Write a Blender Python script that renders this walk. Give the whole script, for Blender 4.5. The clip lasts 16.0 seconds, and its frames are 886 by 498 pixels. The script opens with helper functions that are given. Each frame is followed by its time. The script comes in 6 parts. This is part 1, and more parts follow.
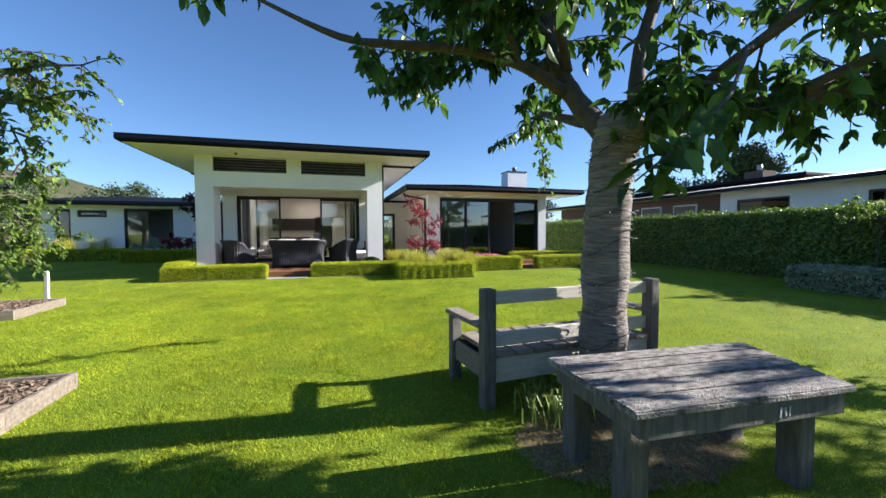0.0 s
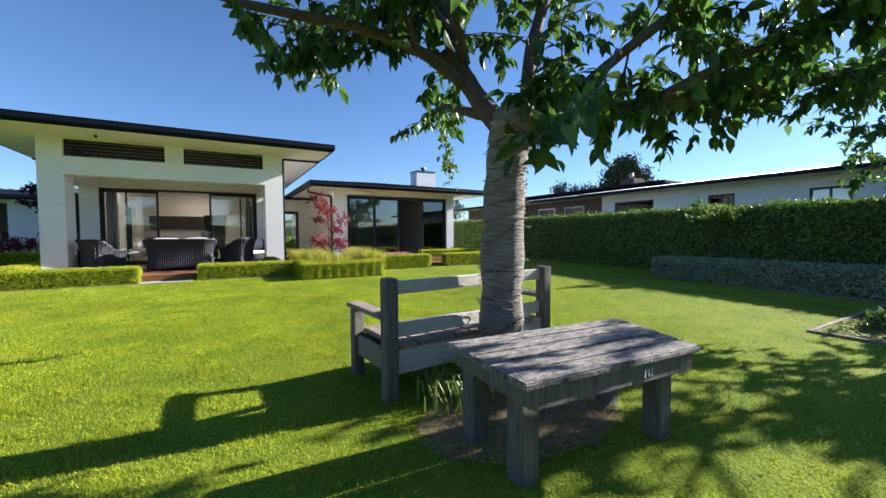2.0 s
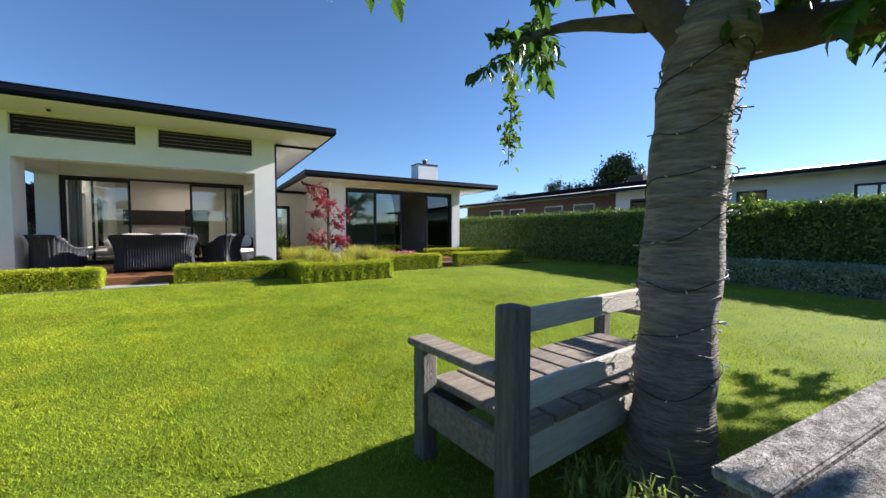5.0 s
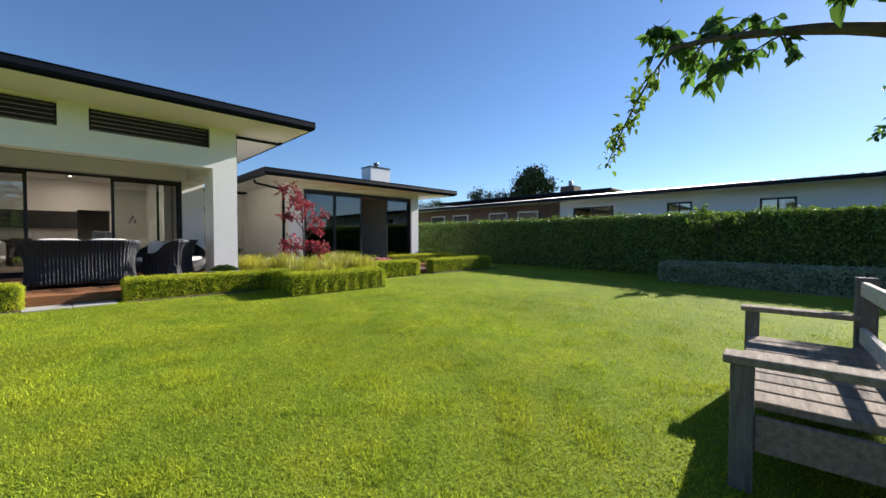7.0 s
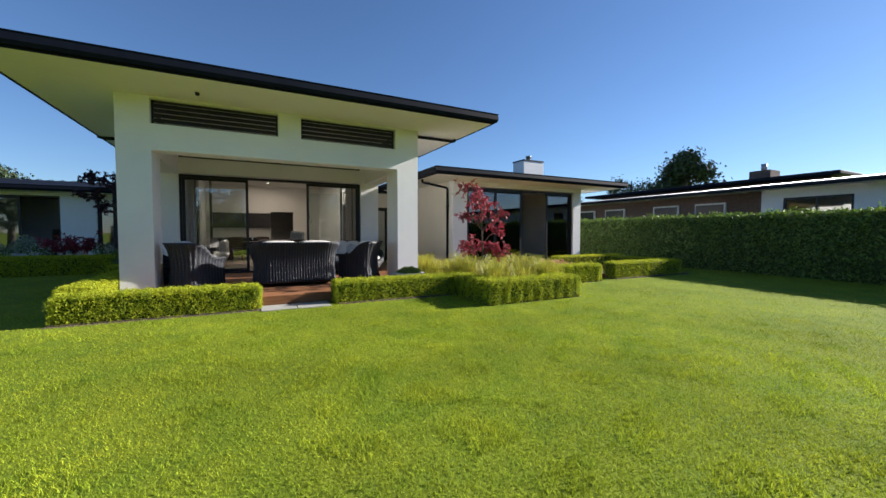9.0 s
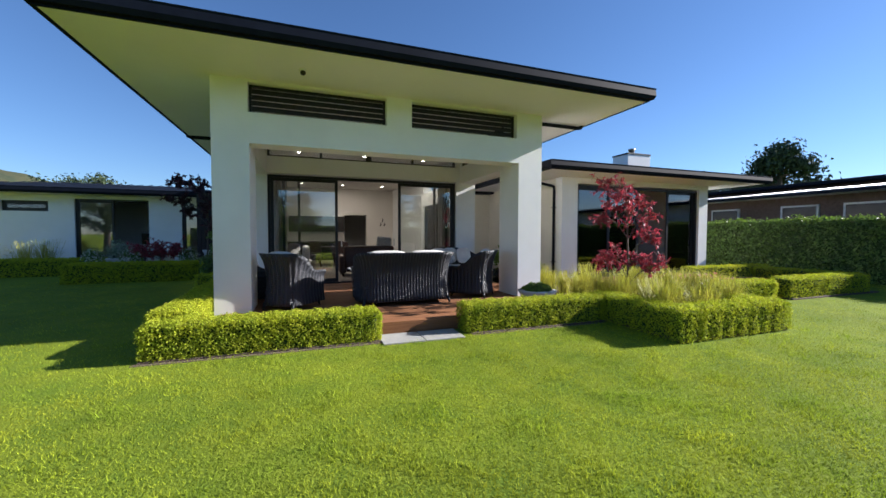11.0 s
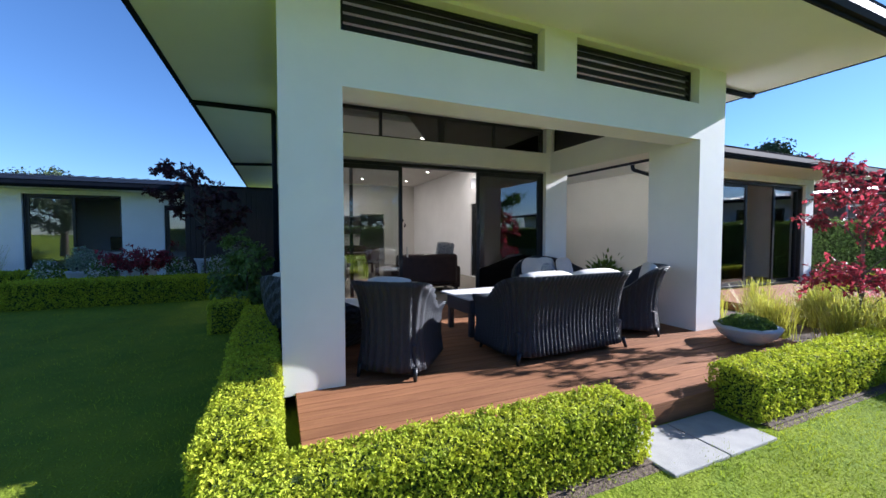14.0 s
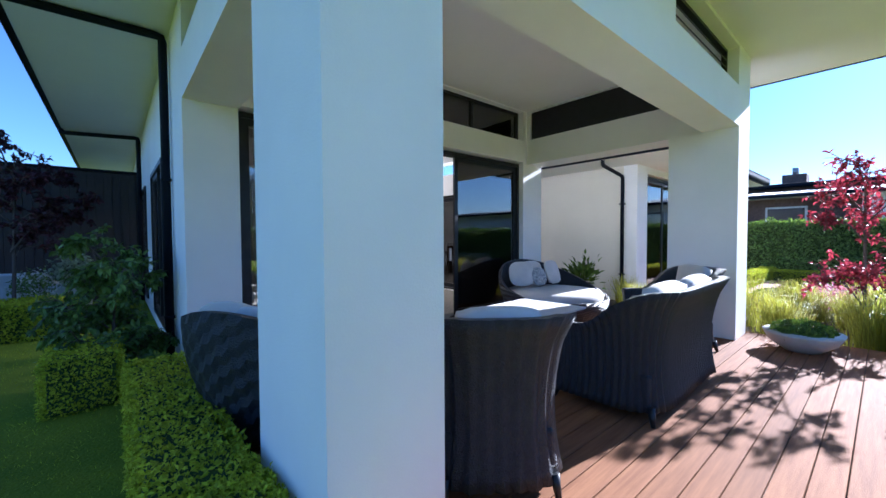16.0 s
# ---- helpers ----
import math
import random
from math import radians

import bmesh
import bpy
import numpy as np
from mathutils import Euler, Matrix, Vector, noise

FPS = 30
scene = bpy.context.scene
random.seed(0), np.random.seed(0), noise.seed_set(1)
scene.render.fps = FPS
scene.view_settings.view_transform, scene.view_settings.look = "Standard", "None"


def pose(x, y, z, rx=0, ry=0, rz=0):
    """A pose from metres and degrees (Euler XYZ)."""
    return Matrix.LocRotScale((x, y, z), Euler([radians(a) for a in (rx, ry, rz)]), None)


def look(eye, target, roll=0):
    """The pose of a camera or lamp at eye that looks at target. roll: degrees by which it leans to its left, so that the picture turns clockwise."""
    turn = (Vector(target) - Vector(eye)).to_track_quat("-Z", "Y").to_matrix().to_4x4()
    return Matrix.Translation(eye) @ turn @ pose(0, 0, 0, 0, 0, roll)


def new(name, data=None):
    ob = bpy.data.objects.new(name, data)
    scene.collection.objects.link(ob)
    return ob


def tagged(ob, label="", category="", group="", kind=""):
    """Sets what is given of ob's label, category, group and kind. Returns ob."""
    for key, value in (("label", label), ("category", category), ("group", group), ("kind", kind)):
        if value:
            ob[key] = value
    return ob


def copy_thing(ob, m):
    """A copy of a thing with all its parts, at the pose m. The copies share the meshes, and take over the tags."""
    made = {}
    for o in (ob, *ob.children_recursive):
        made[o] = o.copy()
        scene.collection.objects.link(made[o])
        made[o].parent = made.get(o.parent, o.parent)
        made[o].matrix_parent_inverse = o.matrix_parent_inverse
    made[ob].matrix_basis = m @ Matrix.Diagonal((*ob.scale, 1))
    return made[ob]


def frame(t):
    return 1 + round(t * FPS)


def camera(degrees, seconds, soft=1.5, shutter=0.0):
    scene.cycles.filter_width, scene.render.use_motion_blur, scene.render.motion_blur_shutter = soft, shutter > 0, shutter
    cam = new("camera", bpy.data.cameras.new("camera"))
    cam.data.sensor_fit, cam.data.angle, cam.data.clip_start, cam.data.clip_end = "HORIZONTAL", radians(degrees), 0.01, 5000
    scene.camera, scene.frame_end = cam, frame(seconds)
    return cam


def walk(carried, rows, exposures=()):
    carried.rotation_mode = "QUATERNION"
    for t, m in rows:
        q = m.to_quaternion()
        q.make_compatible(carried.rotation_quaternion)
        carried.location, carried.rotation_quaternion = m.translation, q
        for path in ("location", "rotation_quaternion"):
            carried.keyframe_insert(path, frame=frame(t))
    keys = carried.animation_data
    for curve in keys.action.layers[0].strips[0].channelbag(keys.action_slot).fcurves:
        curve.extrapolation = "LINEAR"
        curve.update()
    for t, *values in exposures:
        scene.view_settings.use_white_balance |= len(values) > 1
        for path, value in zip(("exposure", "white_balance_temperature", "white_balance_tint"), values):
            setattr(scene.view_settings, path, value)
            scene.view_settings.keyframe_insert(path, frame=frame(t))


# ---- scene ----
cam = camera(98.6, 16.0)
METRES, EYE, TILT, LEAN, TURN = 14.2, 1.5, 0.0, 0.0, -16.6
ROWS = [
    (0.0, 0.0, 0.0, 0.0, -0.01, -2.35, 0.23),
    (0.5, 0.0007, 0.0012, -0.0012, -3.5, -2.29, 0.28),
    (1.0, 0.0019, 0.0018, -0.0023, -6.86, -2.36, 0.25),
    (1.5, 0.0039, 0.0032, -0.0048, -10.02, -2.46, 0.33),
    (2.0, 0.0064, 0.0045, -0.0075, -13.28, -2.27, 0.35),
    (2.5, 0.0061, 0.0082, -0.0088, -15.16, -2.13, 0.09),
    (3.0, 0.0114, 0.0199, -0.0085, -15.91, -1.96, 0.39),
    (3.5, 0.0149, 0.0354, -0.0061, -15.3, -2.33, 0.42),
    (4.0, 0.0096, 0.0629, -0.0049, -14.14, -2.81, 0.22),
    (4.5, -0.003, 0.0909, -0.0089, -13.58, -2.61, 0.01),
    (7.0, -0.1527, 0.1963, -0.0115, -28.11, -1.57, -0.08),
    (7.5, -0.1793, 0.2172, -0.0111, -26.18, -1.64, 0.23),
    (8.0, -0.2009, 0.2435, -0.0046, -19.84, -2.46, 0.22),
    (8.5, -0.2193, 0.2704, -0.0013, -14.16, -3.04, -0.08),
    (9.0, -0.2353, 0.3019, -0.0006, -10.48, -2.37, -0.06),
    (11.5, -0.3536, 0.4666, 0.0091, -2.88, -2.22, -0.11),
    (12.0, -0.3758, 0.5014, 0.01, -2.88, -2.24, -0.11),
    (12.5, -0.4032, 0.5310, 0.0118, -3.18, -2.18, -0.13),
    (13.0, -0.4325, 0.5633, 0.0115, -3.94, -2.04, -0.14),
    (13.5, -0.4575, 0.5939, 0.0150, -4.81, -2.13, -0.05),
    (14.0, -0.4885, 0.6245, 0.0169, -6.74, -2.24, 0.06),
    (14.5, -0.5142, 0.6594, 0.0144, -8.76, -2.16, -0.09),
    (15.0, -0.5381, 0.6977, 0.0122, -11.79, -1.97, 0.01),
    (15.5, -0.5556, 0.7321, 0.0113, -16.64, -1.90, 0.07),
    (16.0, -0.5694, 0.7690, 0.0131, -24.13, -1.81, 0.30),
]
walk(cam, [(t, pose(0, 0, EYE, TILT, LEAN, TURN) @ pose(METRES * x, METRES * y, METRES * z, 90 + pitch, roll, yaw)) for t, x, y, z, yaw, pitch, roll in ROWS],
     exposures=[(0.0, 1.54, 6100, 14), (4.5, 1.46, 6100, 14), (7.0, 1.28, 6300, 14), (9.0, 1.19, 6250, 14), (12.5, 1.43, 5700, 16), (14.5, 1.68, 5350, 17), (16.0, 2.02, 5050, 18)])

# ---- world, sun, exposure ----
SUN = Vector((2.15, -0.29, 1.0)).normalized()
world = bpy.data.worlds.new("sky")
scene.world = world
world.use_nodes = True
wt = world.node_tree
wt.nodes.clear()
sky = wt.nodes.new("ShaderNodeTexSky")
sky.sky_type = "NISHITA"
sky.sun_disc = False
sky.sun_elevation = math.asin(SUN.z)
sky.sun_rotation = math.atan2(SUN.x, SUN.y)
sky.air_density, sky.dust_density, sky.ozone_density = 1.0, 0.1, 6.0
bg = wt.nodes.new("ShaderNodeBackground")
bg.inputs["Strength"].default_value = 0.060
wo = wt.nodes.new("ShaderNodeOutputWorld")
wt.links.new(sky.outputs[0], bg.inputs["Color"])
wt.links.new(bg.outputs[0], wo.inputs["Surface"])
sun_lamp = new("sun", bpy.data.lights.new("sun", "SUN"))
sun_lamp.data.energy = 5.0
sun_lamp.data.angle = radians(0.5)
sun_lamp.data.color = (1.0, 0.93, 0.82)
sun_lamp.matrix_world = look((20, -6, 14), Vector((20, -6, 14)) - SUN)


# ---- materials ----
def mat(name, a, b=None, scale=8.0, rough=0.6, metal=0.0, bump=0.0, bscale=60.0, fine=0.0, stretch=(1, 1, 1), rand=0.0,
        island=False, trans=0.0, spec=0.5, coarse=0.0, cscale=0.6):
    """Two-colour noise material in object metres, with a finer grain, random tint per piece and relief."""
    m = bpy.data.materials.new(name)
    m.use_nodes = True
    nt = m.node_tree
    p = nt.nodes["Principled BSDF"]
    b = b or tuple(c * 0.8 for c in a)

    def node(kind, **kw):
        n = nt.nodes.new(kind)
        for k, v in kw.items():
            n.inputs[k].default_value = v
        return n

    tc = nt.nodes.new("ShaderNodeTexCoord")
    mp = node("ShaderNodeMapping", Scale=stretch)
    nt.links.new(tc.outputs["Object"], mp.inputs["Vector"])
    n1 = node("ShaderNodeTexNoise", Scale=scale, Detail=6.0, Roughness=0.6)
    nt.links.new(mp.outputs[0], n1.inputs["Vector"])
    ramp = nt.nodes.new("ShaderNodeValToRGB")
    ramp.color_ramp.elements[0].position, ramp.color_ramp.elements[1].position = 0.32, 0.68
    ramp.color_ramp.elements[0].color, ramp.color_ramp.elements[1].color = (*a, 1), (*b, 1)
    nt.links.new(n1.outputs["Fac"], ramp.inputs[0])
    colour = ramp.outputs[0]

    def vary(socket, amount, colour):
        mr = node("ShaderNodeMapRange")
        mr.inputs["To Min"].default_value, mr.inputs["To Max"].default_value = 1 - amount, 1 + amount
        nt.links.new(socket, mr.inputs["Value"])
        mx = nt.nodes.new("ShaderNodeVectorMath")
        mx.operation = "SCALE"
        nt.links.new(colour, mx.inputs[0])
        nt.links.new(mr.outputs[0], mx.inputs["Scale"])
        return mx.outputs[0]

    if coarse:
        n3 = node("ShaderNodeTexNoise", Scale=cscale, Detail=3.0)
        nt.links.new(mp.outputs[0], n3.inputs["Vector"])
        colour = vary(n3.outputs["Fac"], coarse, colour)
    if fine:
        n2 = node("ShaderNodeTexNoise", Scale=bscale * 2, Detail=3.0)
        nt.links.new(mp.outputs[0], n2.inputs["Vector"])
        colour = vary(n2.outputs["Fac"], fine, colour)
    if rand:
        info = nt.nodes.new("ShaderNodeNewGeometry" if island else "ShaderNodeObjectInfo")
        colour = vary(info.outputs["Random Per Island" if island else "Random"], rand, colour)
    nt.links.new(colour, p.inputs["Base Color"])
    p.inputs["Roughness"].default_value, p.inputs["Metallic"].default_value = rough, metal
    p.inputs["Specular IOR Level"].default_value = spec
    if bump:
        nb = node("ShaderNodeTexNoise", Scale=bscale, Detail=5.0)
        nt.links.new(mp.outputs[0], nb.inputs["Vector"])
        bp = node("ShaderNodeBump", Strength=bump, Distance=0.02)
        nt.links.new(nb.outputs["Fac"], bp.inputs["Height"])
        nt.links.new(bp.outputs[0], p.inputs["Normal"])
    if trans:
        tr = nt.nodes.new("ShaderNodeBsdfTranslucent")
        nt.links.new(colour, tr.inputs["Color"])
        ms = node("ShaderNodeMixShader", Fac=trans)
        out = nt.nodes["Material Output"]
        nt.links.new(p.outputs[0], ms.inputs[1])
        nt.links.new(tr.outputs[0], ms.inputs[2])
        nt.links.new(ms.outputs[0], out.inputs["Surface"])
    return m


def glass_mat(name, tint=(0.9, 0.93, 0.92)):
    """A thin clear pane: passes light straight and mirrors by angle."""
    m = bpy.data.materials.new(name)
    m.use_nodes = True
    nt = m.node_tree
    nt.nodes.remove(nt.nodes["Principled BSDF"])
    tr = nt.nodes.new("ShaderNodeBsdfTransparent")
    tr.inputs["Color"].default_value = (*tint, 1)
    gl = nt.nodes.new("ShaderNodeBsdfGlossy")
    gl.inputs["Roughness"].default_value = 0.01
    fr = nt.nodes.new("ShaderNodeFresnel")
    fr.inputs["IOR"].default_value = 2.4
    ms = nt.nodes.new("ShaderNodeMixShader")
    nt.links.new(fr.outputs[0], ms.inputs["Fac"])
    nt.links.new(tr.outputs[0], ms.inputs[1])
    nt.links.new(gl.outputs[0], ms.inputs[2])
    nt.links.new(ms.outputs[0], nt.nodes["Material Output"].inputs["Surface"])
    return m


def glow_mat(name, colour, strength):
    m = bpy.data.materials.new(name)
    m.use_nodes = True
    p = m.node_tree.nodes["Principled BSDF"]
    p.inputs["Emission Color"].default_value = (*colour, 1)
    p.inputs["Emission Strength"].default_value = strength
    return m


RENDER = mat("white_render", (0.86, 0.86, 0.85), (0.81, 0.81, 0.80), 1.4, 0.85, bump=0.12, bscale=90, fine=0.03, coarse=0.05)
CREAM = mat("cream_render", (0.74, 0.70, 0.60), (0.70, 0.66, 0.56), 1.2, 0.85, bump=0.1, bscale=90, fine=0.03)
SOFFIT = mat("soffit_paint", (0.84, 0.83, 0.80), (0.80, 0.79, 0.76), 0.8, 0.8, bump=0.05, bscale=40, fine=0.02)
STEEL = mat("dark_roof_steel", (0.004, 0.006, 0.012), (0.007, 0.010, 0.017), 5, 0.62, 0.0, spec=0.12, fine=0.1, coarse=0.1)
ALU = mat("dark_aluminium", (0.016, 0.018, 0.021), (0.022, 0.024, 0.028), 10, 0.4, 0.3, fine=0.08)
LOUVRE = mat("louvre_aluminium", (0.030, 0.034, 0.042), (0.04, 0.044, 0.052), 10, 0.45, 0.2, fine=0.08)
GLASS = glass_mat("clear_glass")
ROOFLIGHT = mat("pale_steel_roof", (0.34, 0.35, 0.36), (0.28, 0.29, 0.30), 3, 0.35, 0.5, fine=0.08, coarse=0.15)
DECK = mat("oiled_hardwood_deck", (0.285, 0.132, 0.060), (0.195, 0.083, 0.038), 6, 0.8, spec=0.2, stretch=(0.4, 6, 6), bump=0.15, bscale=50, fine=0.15, rand=0.16)
PAVER = mat("pale_concrete_paver", (0.36, 0.35, 0.33), (0.28, 0.28, 0.265), 7, 0.9, bump=0.2, bscale=120, fine=0.1)
MULCH = mat("bark_mulch", (0.065, 0.043, 0.03), (0.15, 0.11, 0.075), 30, 0.95, bump=0.9, bscale=55, fine=0.3)
CHIPS = mat("bark_chip", (0.14, 0.095, 0.065), (0.24, 0.18, 0.125), 20, 0.95, rand=0.5, island=True)
DRYGRASS = mat("dry_thatch", (0.26, 0.19, 0.085), (0.13, 0.09, 0.045), 22, 0.95, bump=0.7, bscale=80, fine=0.35)
LAWN = mat("lawn_soil_grass", (0.19, 0.235, 0.02), (0.12, 0.18, 0.018), 2.2, 0.9, bump=0.9, bscale=45, fine=0.35, coarse=0.22, cscale=0.5, spec=0.08)
BLADE = mat("grass_blade", (0.41, 0.455, 0.03), (0.215, 0.315, 0.022), 1.6, 0.7, rand=0.5, island=True, trans=0.38, coarse=0.5, cscale=0.5, spec=0.1)
BOXLEAF = mat("box_hedge_leaf", (0.52, 0.54, 0.03), (0.33, 0.41, 0.025), 5, 0.68, rand=0.34, island=True, trans=0.38, spec=0.3)
# dark core colour puts in the shade seen between the leaves
BOXCORE = mat("shaded_leaf_core", (0.035, 0.06, 0.012), (0.055, 0.09, 0.016), 12, 0.9)
LAURELLEAF = mat("laurel_leaf", (0.15, 0.23, 0.045), (0.09, 0.16, 0.03), 2.5, 0.42, rand=0.5, island=True, trans=0.22)
LAVLEAF = mat("lavender_leaf", (0.33, 0.38, 0.27), (0.19, 0.25, 0.15), 4, 0.8, rand=0.4, island=True, trans=0.2)
CHERRYLEAF = mat("cherry_leaf", (0.085, 0.17, 0.03), (0.055, 0.12, 0.02), 2.2, 0.45, rand=0.5, island=True, trans=0.48)
YOUNGLEAF = mat("young_tree_leaf", (0.15, 0.23, 0.03), (0.09, 0.16, 0.02), 2.2, 0.5, rand=0.45, island=True, trans=0.4)
REDLEAF = mat("red_maple_leaf", (0.40, 0.05, 0.07), (0.24, 0.03, 0.05), 3, 0.5, rand=0.5, island=True, trans=0.45)
PURPLELEAF = mat("purple_maple_leaf", (0.075, 0.018, 0.03), (0.04, 0.012, 0.02), 3, 0.5, rand=0.5, island=True, trans=0.3)
TUSSOCK = mat("tussock_blade", (0.50, 0.46, 0.06), (0.30, 0.34, 0.045), 3, 0.5, rand=0.4, island=True, trans=0.4)
LILY = mat("lily_leaf", (0.30, 0.36, 0.09), (0.13, 0.22, 0.04), 4, 0.45, rand=0.5, island=True, trans=0.3)
STRAW = mat("straw", (0.50, 0.40, 0.20), (0.34, 0.25, 0.11), 5, 0.8, rand=0.5, island=True, trans=0.2)
WHITEPETAL = mat("white_petal", (0.78, 0.78, 0.76), (0.62, 0.64, 0.6), 8, 0.6, rand=0.2, island=True, trans=0.3)
WIRE = mat("green_wire", (0.012, 0.016, 0.014), None, 20, 0.5)
FARLEAF = mat("far_tree_leaf", (0.035, 0.06, 0.022), (0.022, 0.042, 0.015), 0.5, 0.7, rand=0.4, island=True)
BARK = mat("cherry_bark", (0.13, 0.105, 0.09), (0.33, 0.29, 0.25), 7, 0.85, stretch=(1, 1, 7), bump=1.0, bscale=16, fine=0.3, coarse=0.3, cscale=2.0)
TWIG = mat("twig_bark", (0.075, 0.055, 0.045), (0.12, 0.095, 0.08), 14, 0.85, bump=0.5, bscale=60, fine=0.2)
WEATHERED = mat("weathered_timber", (0.17, 0.135, 0.10), (0.33, 0.275, 0.215), 4, 0.9, stretch=(1, 8, 8), bump=0.7, bscale=30, fine=0.4, rand=0.15)
LICHEN = mat("lichen_covered_timber", (0.075, 0.06, 0.05), (0.38, 0.355, 0.32), 15, 0.95, stretch=(0.8, 1.8, 1), bump=1.0, bscale=60, fine=0.35, rand=0.1, coarse=0.3, cscale=3.0)
POST = mat("weathered_post", (0.10, 0.095, 0.085), (0.20, 0.185, 0.165), 5, 0.9, stretch=(8, 8, 1), bump=0.7, bscale=30, fine=0.35, coarse=0.25, cscale=3)
PALEWOOD = mat("bleached_timber", (0.50, 0.46, 0.40), (0.66, 0.62, 0.55), 5, 0.9, stretch=(1, 8, 8), bump=0.6, bscale=30, fine=0.25)
WICKER = mat("charcoal_wicker", (0.010, 0.013, 0.019), (0.024, 0.028, 0.037), 40, 0.38, bump=0.8, bscale=110, fine=0.35)
CUSHION = mat("off_white_cushion", (0.66, 0.64, 0.60), (0.58, 0.56, 0.53), 6, 0.95, bump=0.15, bscale=200, fine=0.05)
PATTERN = mat("grey_pattern_cushion", (0.6, 0.6, 0.58), (0.16, 0.18, 0.2), 30, 0.95, bump=0.1, bscale=200)
POTTERY = mat("pale_concrete_bowl", (0.60, 0.60, 0.60), (0.50, 0.50, 0.50), 5, 0.8, bump=0.15, bscale=80, fine=0.06)
MOSS = mat("mound_plant_leaf", (0.14, 0.21, 0.025), (0.08, 0.15, 0.02), 7, 0.6, rand=0.4, island=True, trans=0.25)
PLASTER = mat("interior_plaster", (0.66, 0.64, 0.60), (0.62, 0.60, 0.56), 1, 0.9, bump=0.05, fine=0.02)
FLOORING = mat("interior_carpet", (0.30, 0.27, 0.23), (0.25, 0.225, 0.19), 20, 0.95, bump=0.3, bscale=200, fine=0.15)
DARKWOOD = mat("dark_cladding", (0.020, 0.016, 0.015), (0.032, 0.026, 0.024), 4, 0.7, stretch=(6, 6, 1), bump=0.3, bscale=40, fine=0.2)
LEATHER = mat("dark_brown_leather", (0.035, 0.016, 0.012), (0.055, 0.026, 0.02), 8, 0.4, bump=0.3, bscale=80, fine=0.15)
CURTAIN = mat("pale_curtain", (0.55, 0.52, 0.47), (0.48, 0.45, 0.41), 8, 0.9, fine=0.05, trans=0.3)
KITCHEN = mat("dark_kitchen_front", (0.02, 0.017, 0.016), (0.03, 0.026, 0.025), 3, 0.25, fine=0.1)
BRICK = mat("dark_brown_brick", (0.10, 0.066, 0.052), (0.16, 0.105, 0.085), 9, 0.9, bump=0.5, bscale=30, fine=0.25)
CHROME = mat("brushed_metal", (0.5, 0.5, 0.5), (0.6, 0.6, 0.6), 20, 0.3, 0.9)
CHARCOAL = mat("charcoal_fence_paint", (0.018, 0.02, 0.022), (0.028, 0.03, 0.032), 4, 0.7, stretch=(1, 1, 6), fine=0.15)
LAMPGLOW = glow_mat("downlight_glow", (1.0, 0.85, 0.62), 14.0)
HILL = mat("far_hill_woods", (0.03, 0.045, 0.02), (0.075, 0.07, 0.03), 0.12, 0.95, bump=0.6, bscale=0.6, fine=0.4)
WHITEPAINT = mat("white_stake_paint", (0.7, 0.7, 0.68), None, 10, 0.7)
CHALK = mat("chalk_mark", (0.6, 0.6, 0.6), None, 30, 0.9)


# ---- mesh helpers ----
def part(name, bm, material, parent=None, label=""):
    """One bmesh as one mesh object under a thing or part."""
    me = bpy.data.meshes.new(name)
    bm.to_mesh(me)
    bm.free()
    me.materials.append(material)
    ob = new(name, me)
    if parent is not None:
        ob.parent = parent
    return tagged(ob, label)


def raw(name, verts, faces, material, parent=None, label="", smooth=False):
    """A mesh object straight from arrays of vertices and equal-sided faces."""
    verts, faces = np.asarray(verts, dtype=np.float32), np.asarray(faces, dtype=np.int32)
    me = bpy.data.meshes.new(name)
    n, k = faces.shape
    me.vertices.add(len(verts))
    me.vertices.foreach_set("co", verts.ravel())
    me.loops.add(n * k)
    me.loops.foreach_set("vertex_index", faces.ravel())
    me.polygons.add(n)
    me.polygons.foreach_set("loop_start", np.arange(0, n * k, k, dtype=np.int32))
    me.polygons.foreach_set("use_smooth", np.full(n, smooth))
    me.update(calc_edges=True)
    me.materials.append(material)
    ob = new(name, me)
    if parent is not None:
        ob.parent = parent
    return tagged(ob, label)


def thing(name, label, category, at=(0, 0, 0), turn=0.0, group="", kind=""):
    e = new(name)
    e.empty_display_size = 0.1
    e.matrix_world = pose(*at, 0, 0, turn)
    return tagged(e, label, category, group, kind)


def box(bm, x0, y0, z0, x1, y1, z1, bevel=0.0):
    made = bmesh.ops.create_cube(bm, size=1.0, matrix=Matrix.Translation(((x0 + x1) / 2, (y0 + y1) / 2, (z0 + z1) / 2))
                                 @ Matrix.Diagonal((x1 - x0, y1 - y0, z1 - z0, 1)))
    if bevel:
        edges = list({e for v in made["verts"] for e in v.link_edges})
        bmesh.ops.bevel(bm, geom=edges, offset=bevel, segments=2, affect="EDGES", profile=0.5)
    return bm


def boxes(*list_of, bevel=0.0):
    bm = bmesh.new()
    for b in list_of:
        box(bm, *b, bevel=bevel)
    return bm


